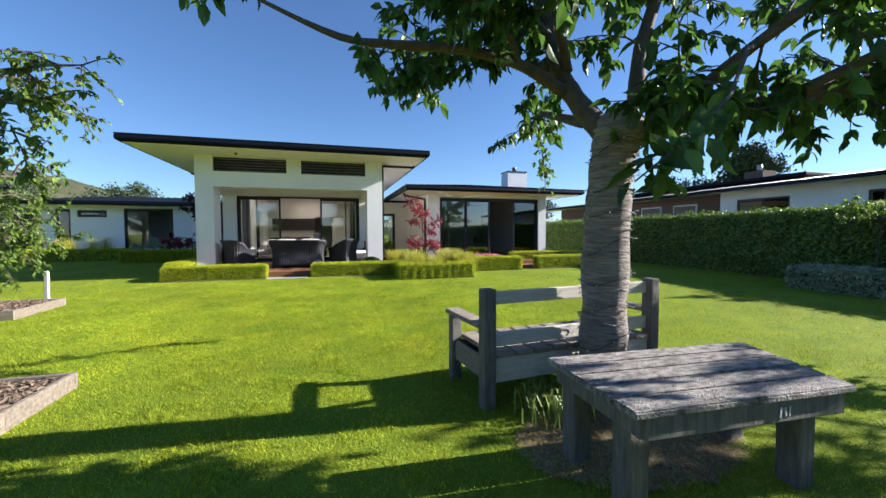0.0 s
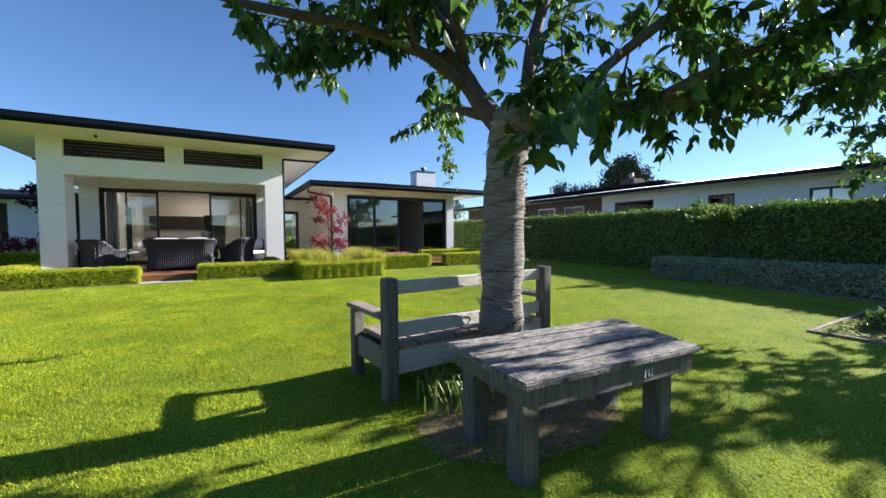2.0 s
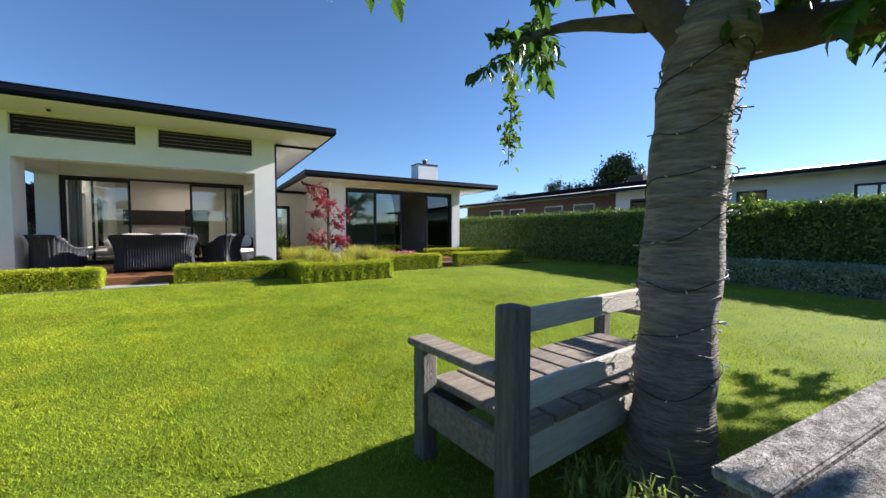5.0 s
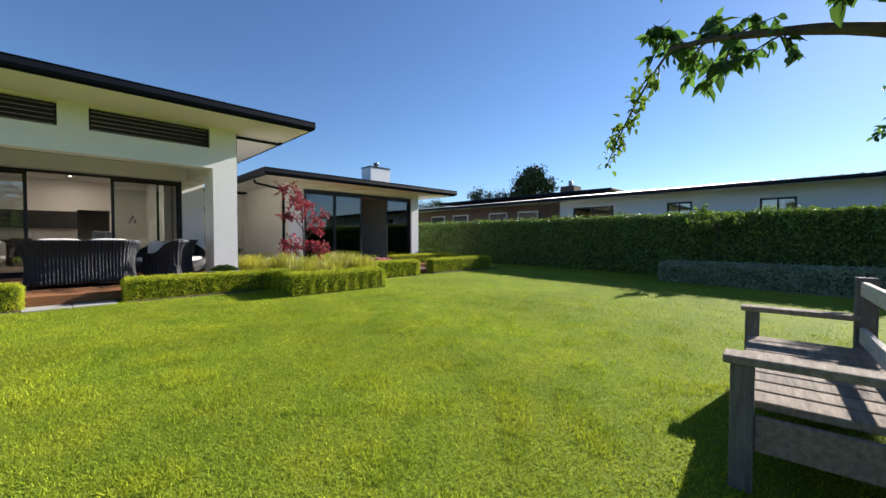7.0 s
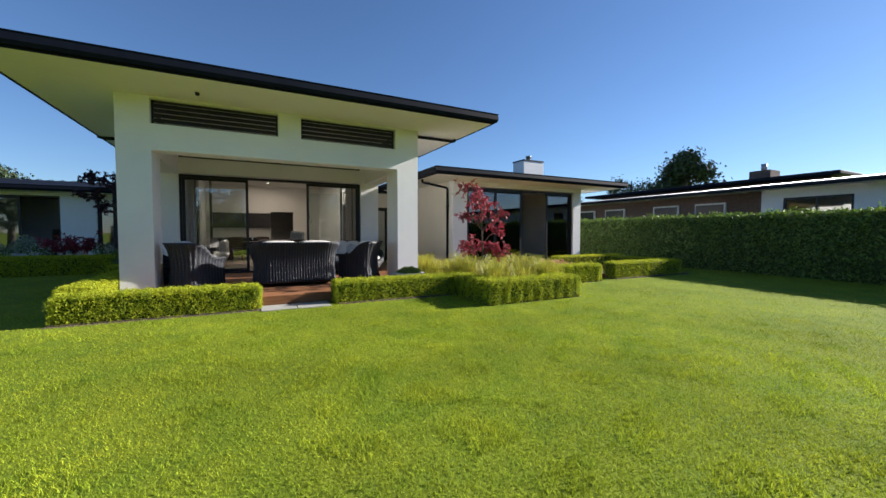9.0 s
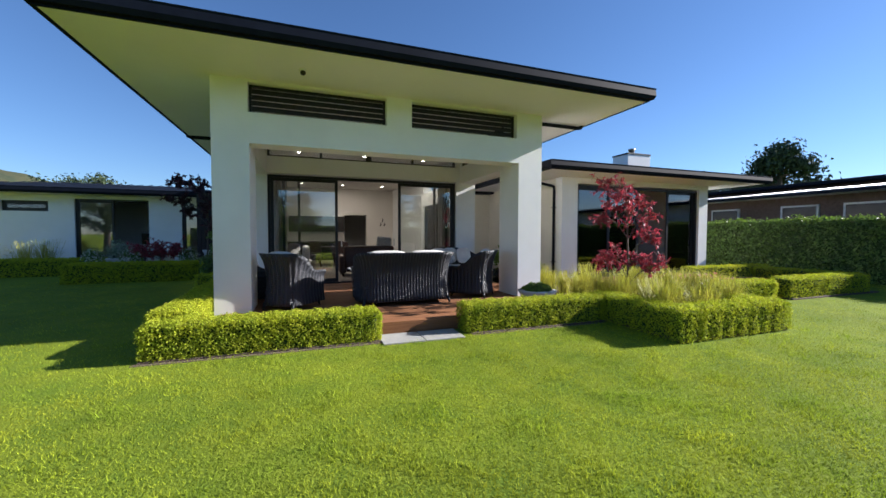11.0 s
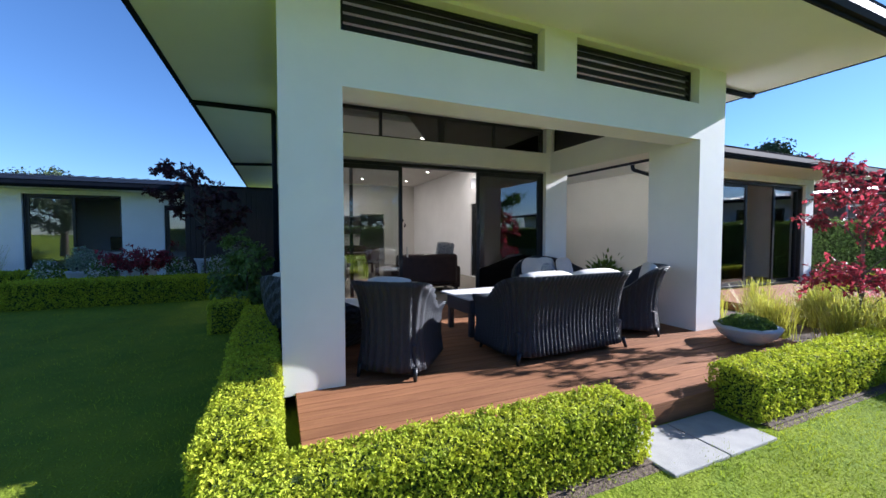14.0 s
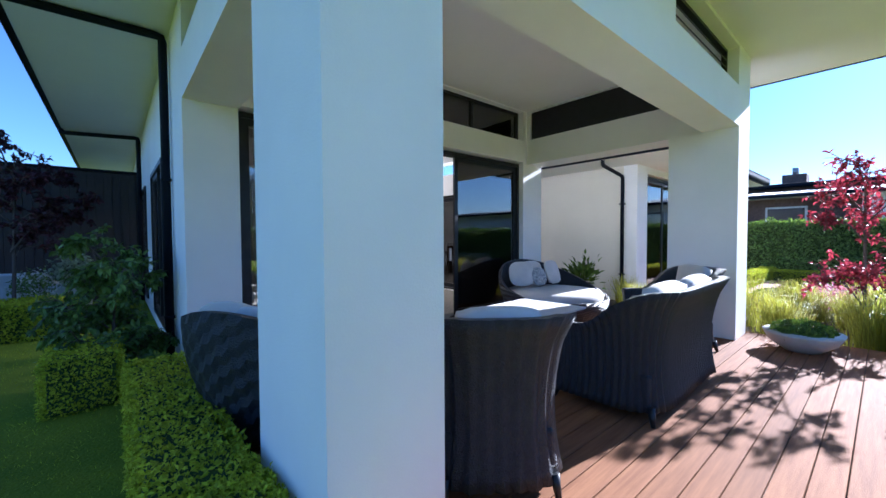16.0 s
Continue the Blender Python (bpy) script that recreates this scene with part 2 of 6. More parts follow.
def tube(bm, pts, radii, n=10, caps=True):
    """A tapered tube through points."""
    pts = [Vector(p) for p in pts]
    rings = []
    side = None
    for i, p in enumerate(pts):
        d = (pts[min(i + 1, len(pts) - 1)] - pts[max(i - 1, 0)]).normalized()
        if side is None:
            side = d.orthogonal().normalized()
        side = (side - d * side.dot(d)).normalized()
        up = d.cross(side)
        r = radii[i]
        rings.append([bm.verts.new(p + (side * math.cos(2 * math.pi * k / n) + up * math.sin(2 * math.pi * k / n)) * r) for k in range(n)])
    for a, b in zip(rings, rings[1:]):
        for k in range(n):
            f = bm.faces.new((a[k], a[(k + 1) % n], b[(k + 1) % n], b[k]))
            f.smooth = True
    if caps:
        bm.faces.new(rings[0][::-1])
        bm.faces.new(rings[-1])
    return bm


def ground_z(x, y):
    s = min(max(y / 12.0, 0.0), 1.0)
    return 0.17 * s


def leaf_cloud(points, normals, length, width, rng, droop=0.0, jitter=0.8, taper=True):
    """Small folded leaves (two triangles pairs) at points, facing roughly along normals."""
    n = len(points)
    nr = normals + rng.normal(0, jitter, (n, 3))
    nr /= np.linalg.norm(nr, axis=1, keepdims=True) + 1e-9
    a = rng.normal(0, 1, (n, 3))
    a[:, 2] -= droop
    a -= nr * (a * nr).sum(1, keepdims=True)
    a /= np.linalg.norm(a, axis=1, keepdims=True) + 1e-9
    s = np.cross(nr, a)
    size = rng.uniform(0.65, 1.25, (n, 1))
    L, W = length * size, width * size
    base = points
    mid = points + a * L * 0.45 - nr * L * 0.02
    tip = points + a * L - nr * L * 0.16
    l = mid + s * W * 0.5 + nr * W * 0.16
    r = mid - s * W * 0.5 + nr * W * 0.16
    verts = np.stack([base, r, tip, l], 1).reshape(-1, 3)
    i = np.arange(n)[:, None] * 4
    faces = np.concatenate([np.concatenate([i, i + 1, i + 2], 1), np.concatenate([i, i + 2, i + 3], 1)], 0)
    return verts, faces


def big_leaves(points, aim, length, width, rng):
    """Larger pointed, folded, drooping leaves of eight triangles."""
    n = len(points)
    a = aim / (np.linalg.norm(aim, axis=1, keepdims=True) + 1e-9)
    up = np.tile(np.array([[0.0, 0.0, 1.0]]), (n, 1)) + rng.normal(0, 0.5, (n, 3))
    s = np.cross(a, up)
    s /= np.linalg.norm(s, axis=1, keepdims=True) + 1e-9
    nr = np.cross(s, a)
    size = rng.uniform(0.6, 1.2, (n, 1))
    L, W = length * size, width * size
    mids = [points, points + a * L * 0.3 + nr * L * 0.03, points + a * L * 0.62 - nr * L * 0.01, points + a * L - nr * L * 0.14]
    rows = [mids[0]]
    for m, w in ((mids[1], 0.5), (mids[2], 0.42)):
        rows += [m - s * W * w + nr * W * 0.13, m, m + s * W * w + nr * W * 0.13]
    rows.append(mids[3])
    verts = np.stack(rows, 1).reshape(-1, 3)
    tris = np.array([[0, 1, 2], [0, 2, 3], [1, 4, 2], [4, 5, 2], [2, 5, 3], [5, 6, 3], [4, 7, 5], [5, 7, 6]])
    faces = (np.arange(n)[:, None, None] * 8 + tris[None]).reshape(-1, 3)
    return verts, faces


def box_surface(x0, y0, z0, x1, y1, z1, n, rng, lump=0.0, bottom=False):
    """Random points with normals on a box's top and sides, with an uneven surface."""
    dx, dy, dz = x1 - x0, y1 - y0, z1 - z0
    areas = np.array([dx * dy, dx * dz, dx * dz, dy * dz, dy * dz])
    which = rng.choice(5, n, p=areas / areas.sum())
    u, v = rng.uniform(0, 1, n), rng.uniform(0, 1, n)
    p, nr = np.zeros((n, 3)), np.zeros((n, 3))
    for k, (fx, fy, fz, nn) in enumerate([
            (lambda u, v: x0 + u * dx, lambda u, v: y0 + v * dy, lambda u, v: z1 + 0 * u, (0, 0, 1)),
            (lambda u, v: x0 + u * dx, lambda u, v: y0 + 0 * u, lambda u, v: z0 + v * dz, (0, -1, 0)),
            (lambda u, v: x0 + u * dx, lambda u, v: y1 + 0 * u, lambda u, v: z0 + v * dz, (0, 1, 0)),
            (lambda u, v: x0 + 0 * u, lambda u, v: y0 + u * dy, lambda u, v: z0 + v * dz, (-1, 0, 0)),
            (lambda u, v: x1 + 0 * u, lambda u, v: y0 + u * dy, lambda u, v: z0 + v * dz, (1, 0, 0))]):
        w = which == k
        p[w, 0], p[w, 1], p[w, 2] = fx(u[w], v[w]), fy(u[w], v[w]), fz(u[w], v[w])
        nr[w] = nn
    if lump:
        f = 2.6 / max(lump * 12, 0.3)
        h = np.sin(p[:, 0] * f * 3.1 + 1.3) * np.sin(p[:, 1] * f * 2.7 + p[:, 2] * 4) + 0.6 * np.sin(p[:, 0] * f * 7.3 + p[:, 2] * f * 6) * np.cos(p[:, 1] * f * 6.1)
        p += nr * (h * lump * 0.5 + rng.uniform(-0.6, 0.8, n) * lump)[:, None]
    # round the upper edges
    c = np.array([(x0 + x1) / 2, (y0 + y1) / 2])
    e = np.minimum(np.minimum(p[:, 0] - x0, x1 - p[:, 0]), np.minimum(p[:, 1] - y0, y1 - p[:, 1]))
    top = np.clip((p[:, 2] - (z1 - 0.07)) / 0.07, 0, 1) * np.clip(1 - e / 0.06, 0, 1)
    p[:, 2] -= top * 0.03
    p[:, :2] -= (p[:, :2] - c) / (np.linalg.norm(p[:, :2] - c, axis=1, keepdims=True) + 1e-9) * (top * 0.025)[:, None]
    return p, nr


def hedge(name, label, blocks, count, leaf, seed, leafmat=BOXLEAF, lump=0.02, core=0.05):
    """A clipped hedge: core box darkened for inner shade, skin of many small leaves."""
    rng = np.random.default_rng(seed)
    e = thing(name, label, "hedge")
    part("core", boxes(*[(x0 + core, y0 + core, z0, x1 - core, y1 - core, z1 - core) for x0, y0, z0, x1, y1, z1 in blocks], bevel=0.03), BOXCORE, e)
    area = np.array([(b[3] - b[0]) * (b[4] - b[1]) + ((b[3] - b[0]) + (b[4] - b[1])) * 2 * (b[5] - b[2]) for b in blocks])
    vs, fs, off = [], [], 0
    for b, a in zip(blocks, area / area.sum()):
        p, nr = box_surface(*b, max(int(count * a), 10), rng, lump)
        p -= nr * rng.uniform(0, 0.03, (len(p), 1))
        v, f = leaf_cloud(p, nr, leaf, leaf * 0.62, rng)
        vs.append(v), fs.append(f + off)
        off += len(v)
    raw("leaves", np.concatenate(vs), np.concatenate(fs), leafmat, e)
    return e


# ---- ground ----
def ground():
    xs = np.concatenate([[-2500, -600, -150, -60, -30], np.arange(-20, 26, 1.0), [30, 60, 150, 600, 2500]])
    ys = np.concatenate([[-2500, -600, -150, -60, -25], np.arange(-14, 40, 1.0), [50, 90, 150, 600, 2500]])
    verts = [(x, y, ground_z(x, y)) for y in ys for x in xs]
    w = len(xs)
    faces = [(j * w + i, j * w + i + 1, (j + 1) * w + i + 1, (j + 1) * w + i) for j in range(len(ys) - 1) for i in range(w - 1)]
    g = raw("ground", verts, faces, LAWN)
    tagged(g, "mown green lawn gently rising to the house", "lawn", kind="structure")


ground()


def lawn_blades():
    rng = np.random.default_rng(5)
    n = 1050000
    near = rng.uniform(0, 1, n) < 0.72
    x = np.where(near, rng.normal(-0.6, 3.4, n), rng.uniform(-13, 13, n))
    y = np.where(near, rng.normal(6.2, 4.0, n), rng.uniform(-5, 22, n))
    keep = (x > -13) & (x < 13) & (y > -5) & (y < 22) & ~((x > -4.5) & (x < 11.2) & (y > 12.22)) & ~((x > 1.9) & (x < 4.3) & (y > 10.8))
    keep &= ~((x > 6.9) & (y < 2.0)) & ~((x > 10.9) & (y < 7)) & ~((x < -2.3) & (x > -3.6) & (y > 3.5) & (y < 4.4))
    keep &= ~((((x - 2.0) / 0.75) ** 2 + ((y - 2.25) / 0.55) ** 2) < rng.uniform(0.3, 1.2, n))
    x, y = x[keep], y[keep]
    n = len(x)
    z = 0.17 * np.clip(y / 12, 0, 1) - 0.004
    h = rng.uniform(0.014, 0.036, n) * (0.8 + 0.45 * (np.sin(x * 5.1 + 2 * np.sin(y * 3.3)) * np.sin(y * 4.7 + 1.3 * np.sin(x * 2.9)) > 0.35))
    ang = rng.uniform(0, 2 * math.pi, n)
    w = rng.uniform(0.002, 0.0042, n)
    lean = rng.normal(0, 0.55, (n, 2)) * h[:, None]
    a = np.stack([x + np.cos(ang) * w, y + np.sin(ang) * w, z], 1)
    b = np.stack([x - np.cos(ang) * w, y - np.sin(ang) * w, z], 1)
    t = np.stack([x + lean[:, 0], y + lean[:, 1], z + h], 1)
    verts = np.stack([a, b, t], 1).reshape(-1, 3)
    raw_faces = np.arange(3 * n).reshape(-1, 3)
    g = raw("lawn_grass", verts, raw_faces, BLADE)
    tagged(g, "short mown bright green grass blades", "grass", kind="stuff")


# ---- the pavilion and main house ----
DZ = 0.35


def wall_piece(name, label, blocks, material=RENDER, bevel=0.006):
    ob = part(name, boxes(*blocks, bevel=bevel), material)
    return tagged(ob, label, "wall", kind="structure")


def pavilion():
    zt = 4.06
    wall_piece("pillar_1", "white rendered square pavilion pillar with open corner", [(-4.1, 14.0, DZ - 0.02, -3.57, 14.8, 3.06)], bevel=0.0)
    wall_piece("pillar_2", "white rendered square pavilion pillar beside tussock bed", [(1.33, 14.0, DZ - 0.02, 1.87, 14.8, 3.06)], bevel=0.0)
    wall_piece("wall_front_beam", "white rendered beam with two louvred openings", [
        (-4.1, 14.0, 3.06, 1.87, 14.4, 3.55), (-4.1, 14.0, 3.55, -3.58, 14.4, zt), (-1.36, 14.0, 3.55, -0.9, 14.4, zt),
        (1.28, 14.0, 3.55, 1.87, 14.4, zt), (-3.58, 14.0, 4.02, -1.36, 14.4, zt), (-0.9, 14.0, 4.02, 1.28, 14.4, zt)], bevel=0.0)
    for nm, x0, x1 in (("wall_west_beam", -4.1, -3.6), ("wall_east_beam", 1.4, 1.87)):
        wall_piece(nm, "white rendered side beam of the pavilion", [
            (x0, 14.4, 3.06, x1, 17.3, 3.52), (x0, 14.4, 3.52, x1, 14.75, zt), (x0, 17.22, 3.52, x1, 17.3, zt), (x0, 14.75, 4.03, x1, 17.22, zt)], bevel=0.0)
    # back wall with piers, lintel and clerestory gap
    wall_piece("wall_back", "white rendered wall with wide glazed opening", [
        (-4.1, 17.3, DZ - 0.02, -3.6, 17.6, zt), (1.29, 17.3, DZ - 0.02, 1.87, 17.6, zt),
        (-3.6, 17.3, 3.10, 1.29, 17.6, 3.5), (-3.6, 17.3, 4.04, 1.29, 17.6, zt)], bevel=0.0)
    c = part("ceiling", boxes((-4.05, 14.1, zt + 0.004, 1.82, 17.5, zt + 0.05)), SOFFIT)
    tagged(c, "flat pale painted pavilion ceiling", "ceiling", kind="structure")
    # louvres in the front beam; dark sheets stand in for shade in the side openings
    for x0, x1 in ((-3.575, -1.365), (-0.895, 1.275)):
        louvre((x0, 14.12, 3.555), x1 - x0, 0.46, 0)
    for x in (1.44, -3.70):
        p = part("infill_panel", boxes((x, 14.752, 3.522, x + 0.05, 17.218, 4.028)), ALU)
        tagged(p, "dark sheet standing in for the shaded side beam opening", "panel", kind="structure")
    # inner room side walls further back
    wall_piece("wall_west", "white rendered side wall of the main house", [
        (-4.1, 17.6, 0.1, -3.8, 19.3, zt), (-4.1, 19.3, 0.1, -3.8, 21.3, 0.4), (-4.1, 19.3, 2.8, -3.8, 21.3, zt), (-4.1, 21.3, 0.1, -3.8, 23.0, zt),
        (-4.1, 23.0, 0.1, -3.8, 25.0, 0.4), (-4.1, 23.0, 2.8, -3.8, 25.0, zt), (-4.1, 25.0, 0.1, -3.8, 31, zt)], bevel=0.0)
    wall_piece("wall_east", "white rendered side wall of the main house", [
        (1.57, 17.6, 0.1, 1.87, 19.2, zt), (1.57, 19.2, 0.1, 1.87, 21.4, 0.4), (1.57, 19.2, 2.7, 1.87, 21.4, 3.2),
        (1.57, 19.2, 3.5, 1.87, 21.4, zt), (1.57, 21.4, 0.1, 1.87, 31, zt)], bevel=0.0)
    wall_piece("wall_north", "plain rendered rear wall of the house", [(-4.1, 31, 0.1, 1.87, 31.3, zt)], bevel=0.0)
    slide_door("window_1", (-4.0, 19.3, 0.4), 2.0, 2.4, 90, 2)
    slide_door("window_2", (-4.0, 23.0, 0.4), 2.0, 2.4, 90, 2)
    slide_door("window_3", (1.74, 19.2, 0.4), 2.2, 2.3, 90, 2)


def louvre(at, w, h, turn):
    e = thing("louvre_screen", "dark horizontal louvre blades in a rendered beam", "louvre", at, turn, "louvre screens")
    part("frame", boxes((0, 0, 0, w, 0.06, 0.035), (0, 0, h - 0.035, w, 0.06, h), (0, 0, 0.035, 0.035, 0.06, h - 0.035), (w - 0.035, 0, 0.035, w, 0.06, h - 0.035)), ALU, e)
    n = 4
    for i in range(n):
        z = 0.045 + (h - 0.09) * (i + 0.5) / n
        bm = bmesh.new()
        box(bm, 0.036, -0.052, -0.006, w - 0.036, 0.052, 0.006, bevel=0.003)
        bmesh.ops.rotate(bm, verts=bm.verts, cent=(0, 0, 0), matrix=Matrix.Rotation(radians(58), 3, "X"))
        bmesh.ops.translate(bm, verts=bm.verts, vec=(0, 0.03, z))
        part("blade", bm, LOUVRE, e)


def slide_door(name, at, w, h, turn, panels, open_panels=(), label="dark aluminium framed sliding glass panels", depth=0.07):
    """Sliding glazing: outer frame and panels, each with a frame and a pane; panels named open are slid behind their neighbour."""
    e = thing(name, label, "window", at, turn, kind="structure")
    f = 0.06
    part("window_frame", boxes((0, -0.02, 0, f, 0.13, h), (w - f, -0.02, 0, w, 0.13, h), (f, -0.02, h - f, w - f, 0.13, h), (f, -0.02, 0, w - f, 0.13, 0.04)), ALU, e)
    pw = (w - 2 * f) / panels
    for i in range(panels):
        if i in open_panels:
            continue
        x0, x1 = f + i * pw, f + (i + 1) * pw
        y = 0.01 if i % 2 == 0 else 0.06
        s = part("sash", boxes((x0, y, 0.042, x0 + 0.07, y + 0.04, h - f - 0.002), (x1 - 0.07, y, 0.042, x1, y + 0.04, h - f - 0.002),
                               (x0 + 0.07, y, 0.042, x1 - 0.07, y + 0.04, 0.13), (x0 + 0.07, y, h - f - 0.08, x1 - 0.07, y + 0.04, h - f - 0.002)), ALU, e)
        g = part("pane", boxes((x0 + 0.07, y + 0.017, 0.13, x1 - 0.07, y + 0.023, h - f - 0.08)), GLASS, s)
        g.visible_shadow = False
    return e


def glazed_front():
    # big sliders, the middle standing open
    e = slide_door("door_1", (-3.6, 17.42, DZ), 4.89, 2.72, 0, 3, (1,), "wide dark framed glass sliders standing open in the middle")
    w = 4.89
    for x0 in (0.32, 4.28):
        s = part("sash", boxes((x0, 0.10, 0.045, x0 + 0.06, 0.14, 2.65), (x0 + 0.36, 0.10, 0.045, x0 + 0.42, 0.14, 2.65)), ALU, e)
    for x in (1.72, 3.10):
        part("door_handle", boxes((x, -0.03, 0.95, x + 0.03, 0.0, 1.15), bevel=0.006), CHROME, e, "brushed pull handle")
    # clerestory of four panes
    c = thing("window_4", "dark framed clerestory strip of four panes", "window", (-3.6, 17.42, 3.5), 0, kind="structure")
    part("window_frame", boxes((0, 0, 0, w, 0.08, 0.05), (0, 0, 0.49, w, 0.08, 0.54), *[(x, 0, 0.05, x + d, 0.08, 0.49) for x, d in ((0, 0.05), (1.22, 0.05), (2.38, 0.14), (3.62, 0.05), (w - 0.05, 0.05))]), ALU, c)
    for x0, x1 in ((0.05, 1.22), (1.27, 2.38), (2.52, 3.62), (3.67, w - 0.05)):
        g = part("pane", boxes((x0, 0.03, 0.05, x1, 0.036, 0.49)), GLASS, c)
        g.visible_shadow = False


def hip_roof(name, label, x0, y0, x1, y1, z, rise, material=STEEL, soffit=0.0, wall_gap=1.45, spouts=True):
    """A low hip roof: steel sheet with ribs, dark gutter all round, pale soffit below."""
    e = thing(name, label, "roof", kind="structure")
    h = min(x1 - x0, y1 - y0) / 2
    zt = z + rise
    if (y1 - y0) > (x1 - x0):
        r0, r1 = ((x0 + x1) / 2, y0 + h, zt), ((x0 + x1) / 2, y1 - h, zt)
    else:
        r0, r1 = (x0 + h, (y0 + y1) / 2, zt), (x1 - h, (y0 + y1) / 2, zt)
    zb = z + 0.02
    bm = bmesh.new()
    A, B, C, D = [bm.verts.new(p) for p in ((x0, y0, zb), (x1, y0, zb), (x1, y1, zb), (x0, y1, zb))]
    R, S = bm.verts.new(r0), bm.verts.new(r1)
    if (y1 - y0) > (x1 - x0):
        fs = [(A, B, R), (B, C, S, R), (C, D, S), (D, A, R, S)]
    else:
        fs = [(A, B, S, R), (B, C, S), (C, D, R, S), (D, A, R)]
    for f in fs:
        bm.faces.new(f)
    part("roof_sheet", bm, material, e)
    # standing ribs on the four slopes
    bm = bmesh.new()
    slope = rise / h
    step = 0.38
    for i in range(1, int((x1 - x0) / step)):
        x = x0 + i * step
        d = min(x - x0, x1 - x, h)
        for ya, s in ((y0, 1), (y1, -1)):
            tube(bm, [(x, ya, zb + 0.012), (x, ya + s * d, zb + 0.012 + slope * d)], [0.014, 0.014], 4, False)
    for i in range(1, int((y1 - y0) / step)):
        y = y0 + i * step
        d = min(y - y0, y1 - y, h)
        for xa, s in ((x0, 1), (x1, -1)):
            tube(bm, [(xa, y, zb + 0.012), (xa + s * d, y, zb + 0.012 + slope * d)], [0.014, 0.014], 4, False)
    part("ribbing", bm, material, e)
    # quad gutter with a rolled lip
    bm = bmesh.new()
    g = 0.11
    for a, b, nx, ny in (((x0, y0), (x1, y0), 0, -1), ((x1, y0), (x1, y1), 1, 0), ((x1, y1), (x0, y1), 0, 1), ((x0, y1), (x0, y0), -1, 0)):
        prof = ((0.0, -0.17), (g * 0.75, -0.17), (g, -0.11), (g * 0.92, -0.01), (g, 0.02), (g * 0.8, 0.03), (0.0, 0.02))
        tx, ty = -ny, nx
        ends = []
        for (px, py), s in ((a, -1), (b, 1)):
            ends.append([bm.verts.new((px + nx * o + tx * s * o, py + ny * o + ty * s * o, z + dz)) for o, dz in prof])
        for k in range(len(prof)):
            bm.faces.new((ends[0][k], ends[0][(k + 1) % len(prof)], ends[1][(k + 1) % len(prof)], ends[1][k]))
    bmesh.ops.recalc_face_normals(bm, faces=bm.faces)
    part("gutter", bm, STEEL, e, "dark steel gutter with rolled lip")
    part("soffit", boxes((x0 + 0.002, y0 + 0.002, z - 0.19, x1 - 0.002, y1 - 0.002, z - 0.172)), SOFFIT, e, "flat pale painted soffit")
    part("fascia", boxes((x0 - 0.03, y0 - 0.03, z - 0.20, x1 + 0.03, y0, z), (x0 - 0.03, y1, z - 0.20, x1 + 0.03, y1 + 0.03, z),
                         (x0 - 0.03, y0, z - 0.20, x0, y1, z), (x1, y0, z - 0.20, x1 + 0.03, y1, z)), STEEL, e)
    return e


def downpipe(label, pts, r=0.04):
    bm = bmesh.new()
    pts2 = []
    for i, p in enumerate(pts):
        p = Vector(p)
        if 0 < i < len(pts) - 1:
            a, b = Vector(pts[i - 1]), Vector(pts[i + 1])
            pts2 += [p + (a - p).normalized() * 0.07, p + ((a - p).normalized() + (b - p).normalized()) * 0.012, p + (b - p).normalized() * 0.07]
        else:
            pts2.append(p)
    tube(bm, pts2, [r] * len(pts2), 12)
    e = thing("downpipe", label, "downpipe", kind="structure")
    part("pipe", bm, STEEL, e)
    x, y, z = pts[-1]
    for zz in (z + 0.5, z + 2.1):
        part("bracket", boxes((x - 0.052, y - 0.052, zz, x + 0.052, y + 0.052, zz + 0.03), bevel=0.004), STEEL, e)


pavilion()
glazed_front()
hip_roof("roof_main", "low dark steel hip roof with wide pale eaves", -5.44, 12.62, 3.18, 32.4, 4.25, 0.55)
downpipe("dark round downpipe under the eave", [(3.12, 14.32, 4.1), (3.12, 14.32, 4.0), (1.93, 14.32, 4.0), (1.93, 14.32, 0.3)])
downpipe("dark round downpipe on the shaded side", [(-5.47, 18.35, 4.1), (-5.47, 18.35, 4.03), (-4.16, 18.25, 4.0), (-4.16, 18.25, 0.25)], 0.045)
downpipe("dark round downpipe on the far side wall", [(-5.45, 24.4, 4.1), (-5.45, 24.4, 3.98), (-4.17, 24.0, 3.98), (-4.17, 24.0, 0.25)], 0.045)


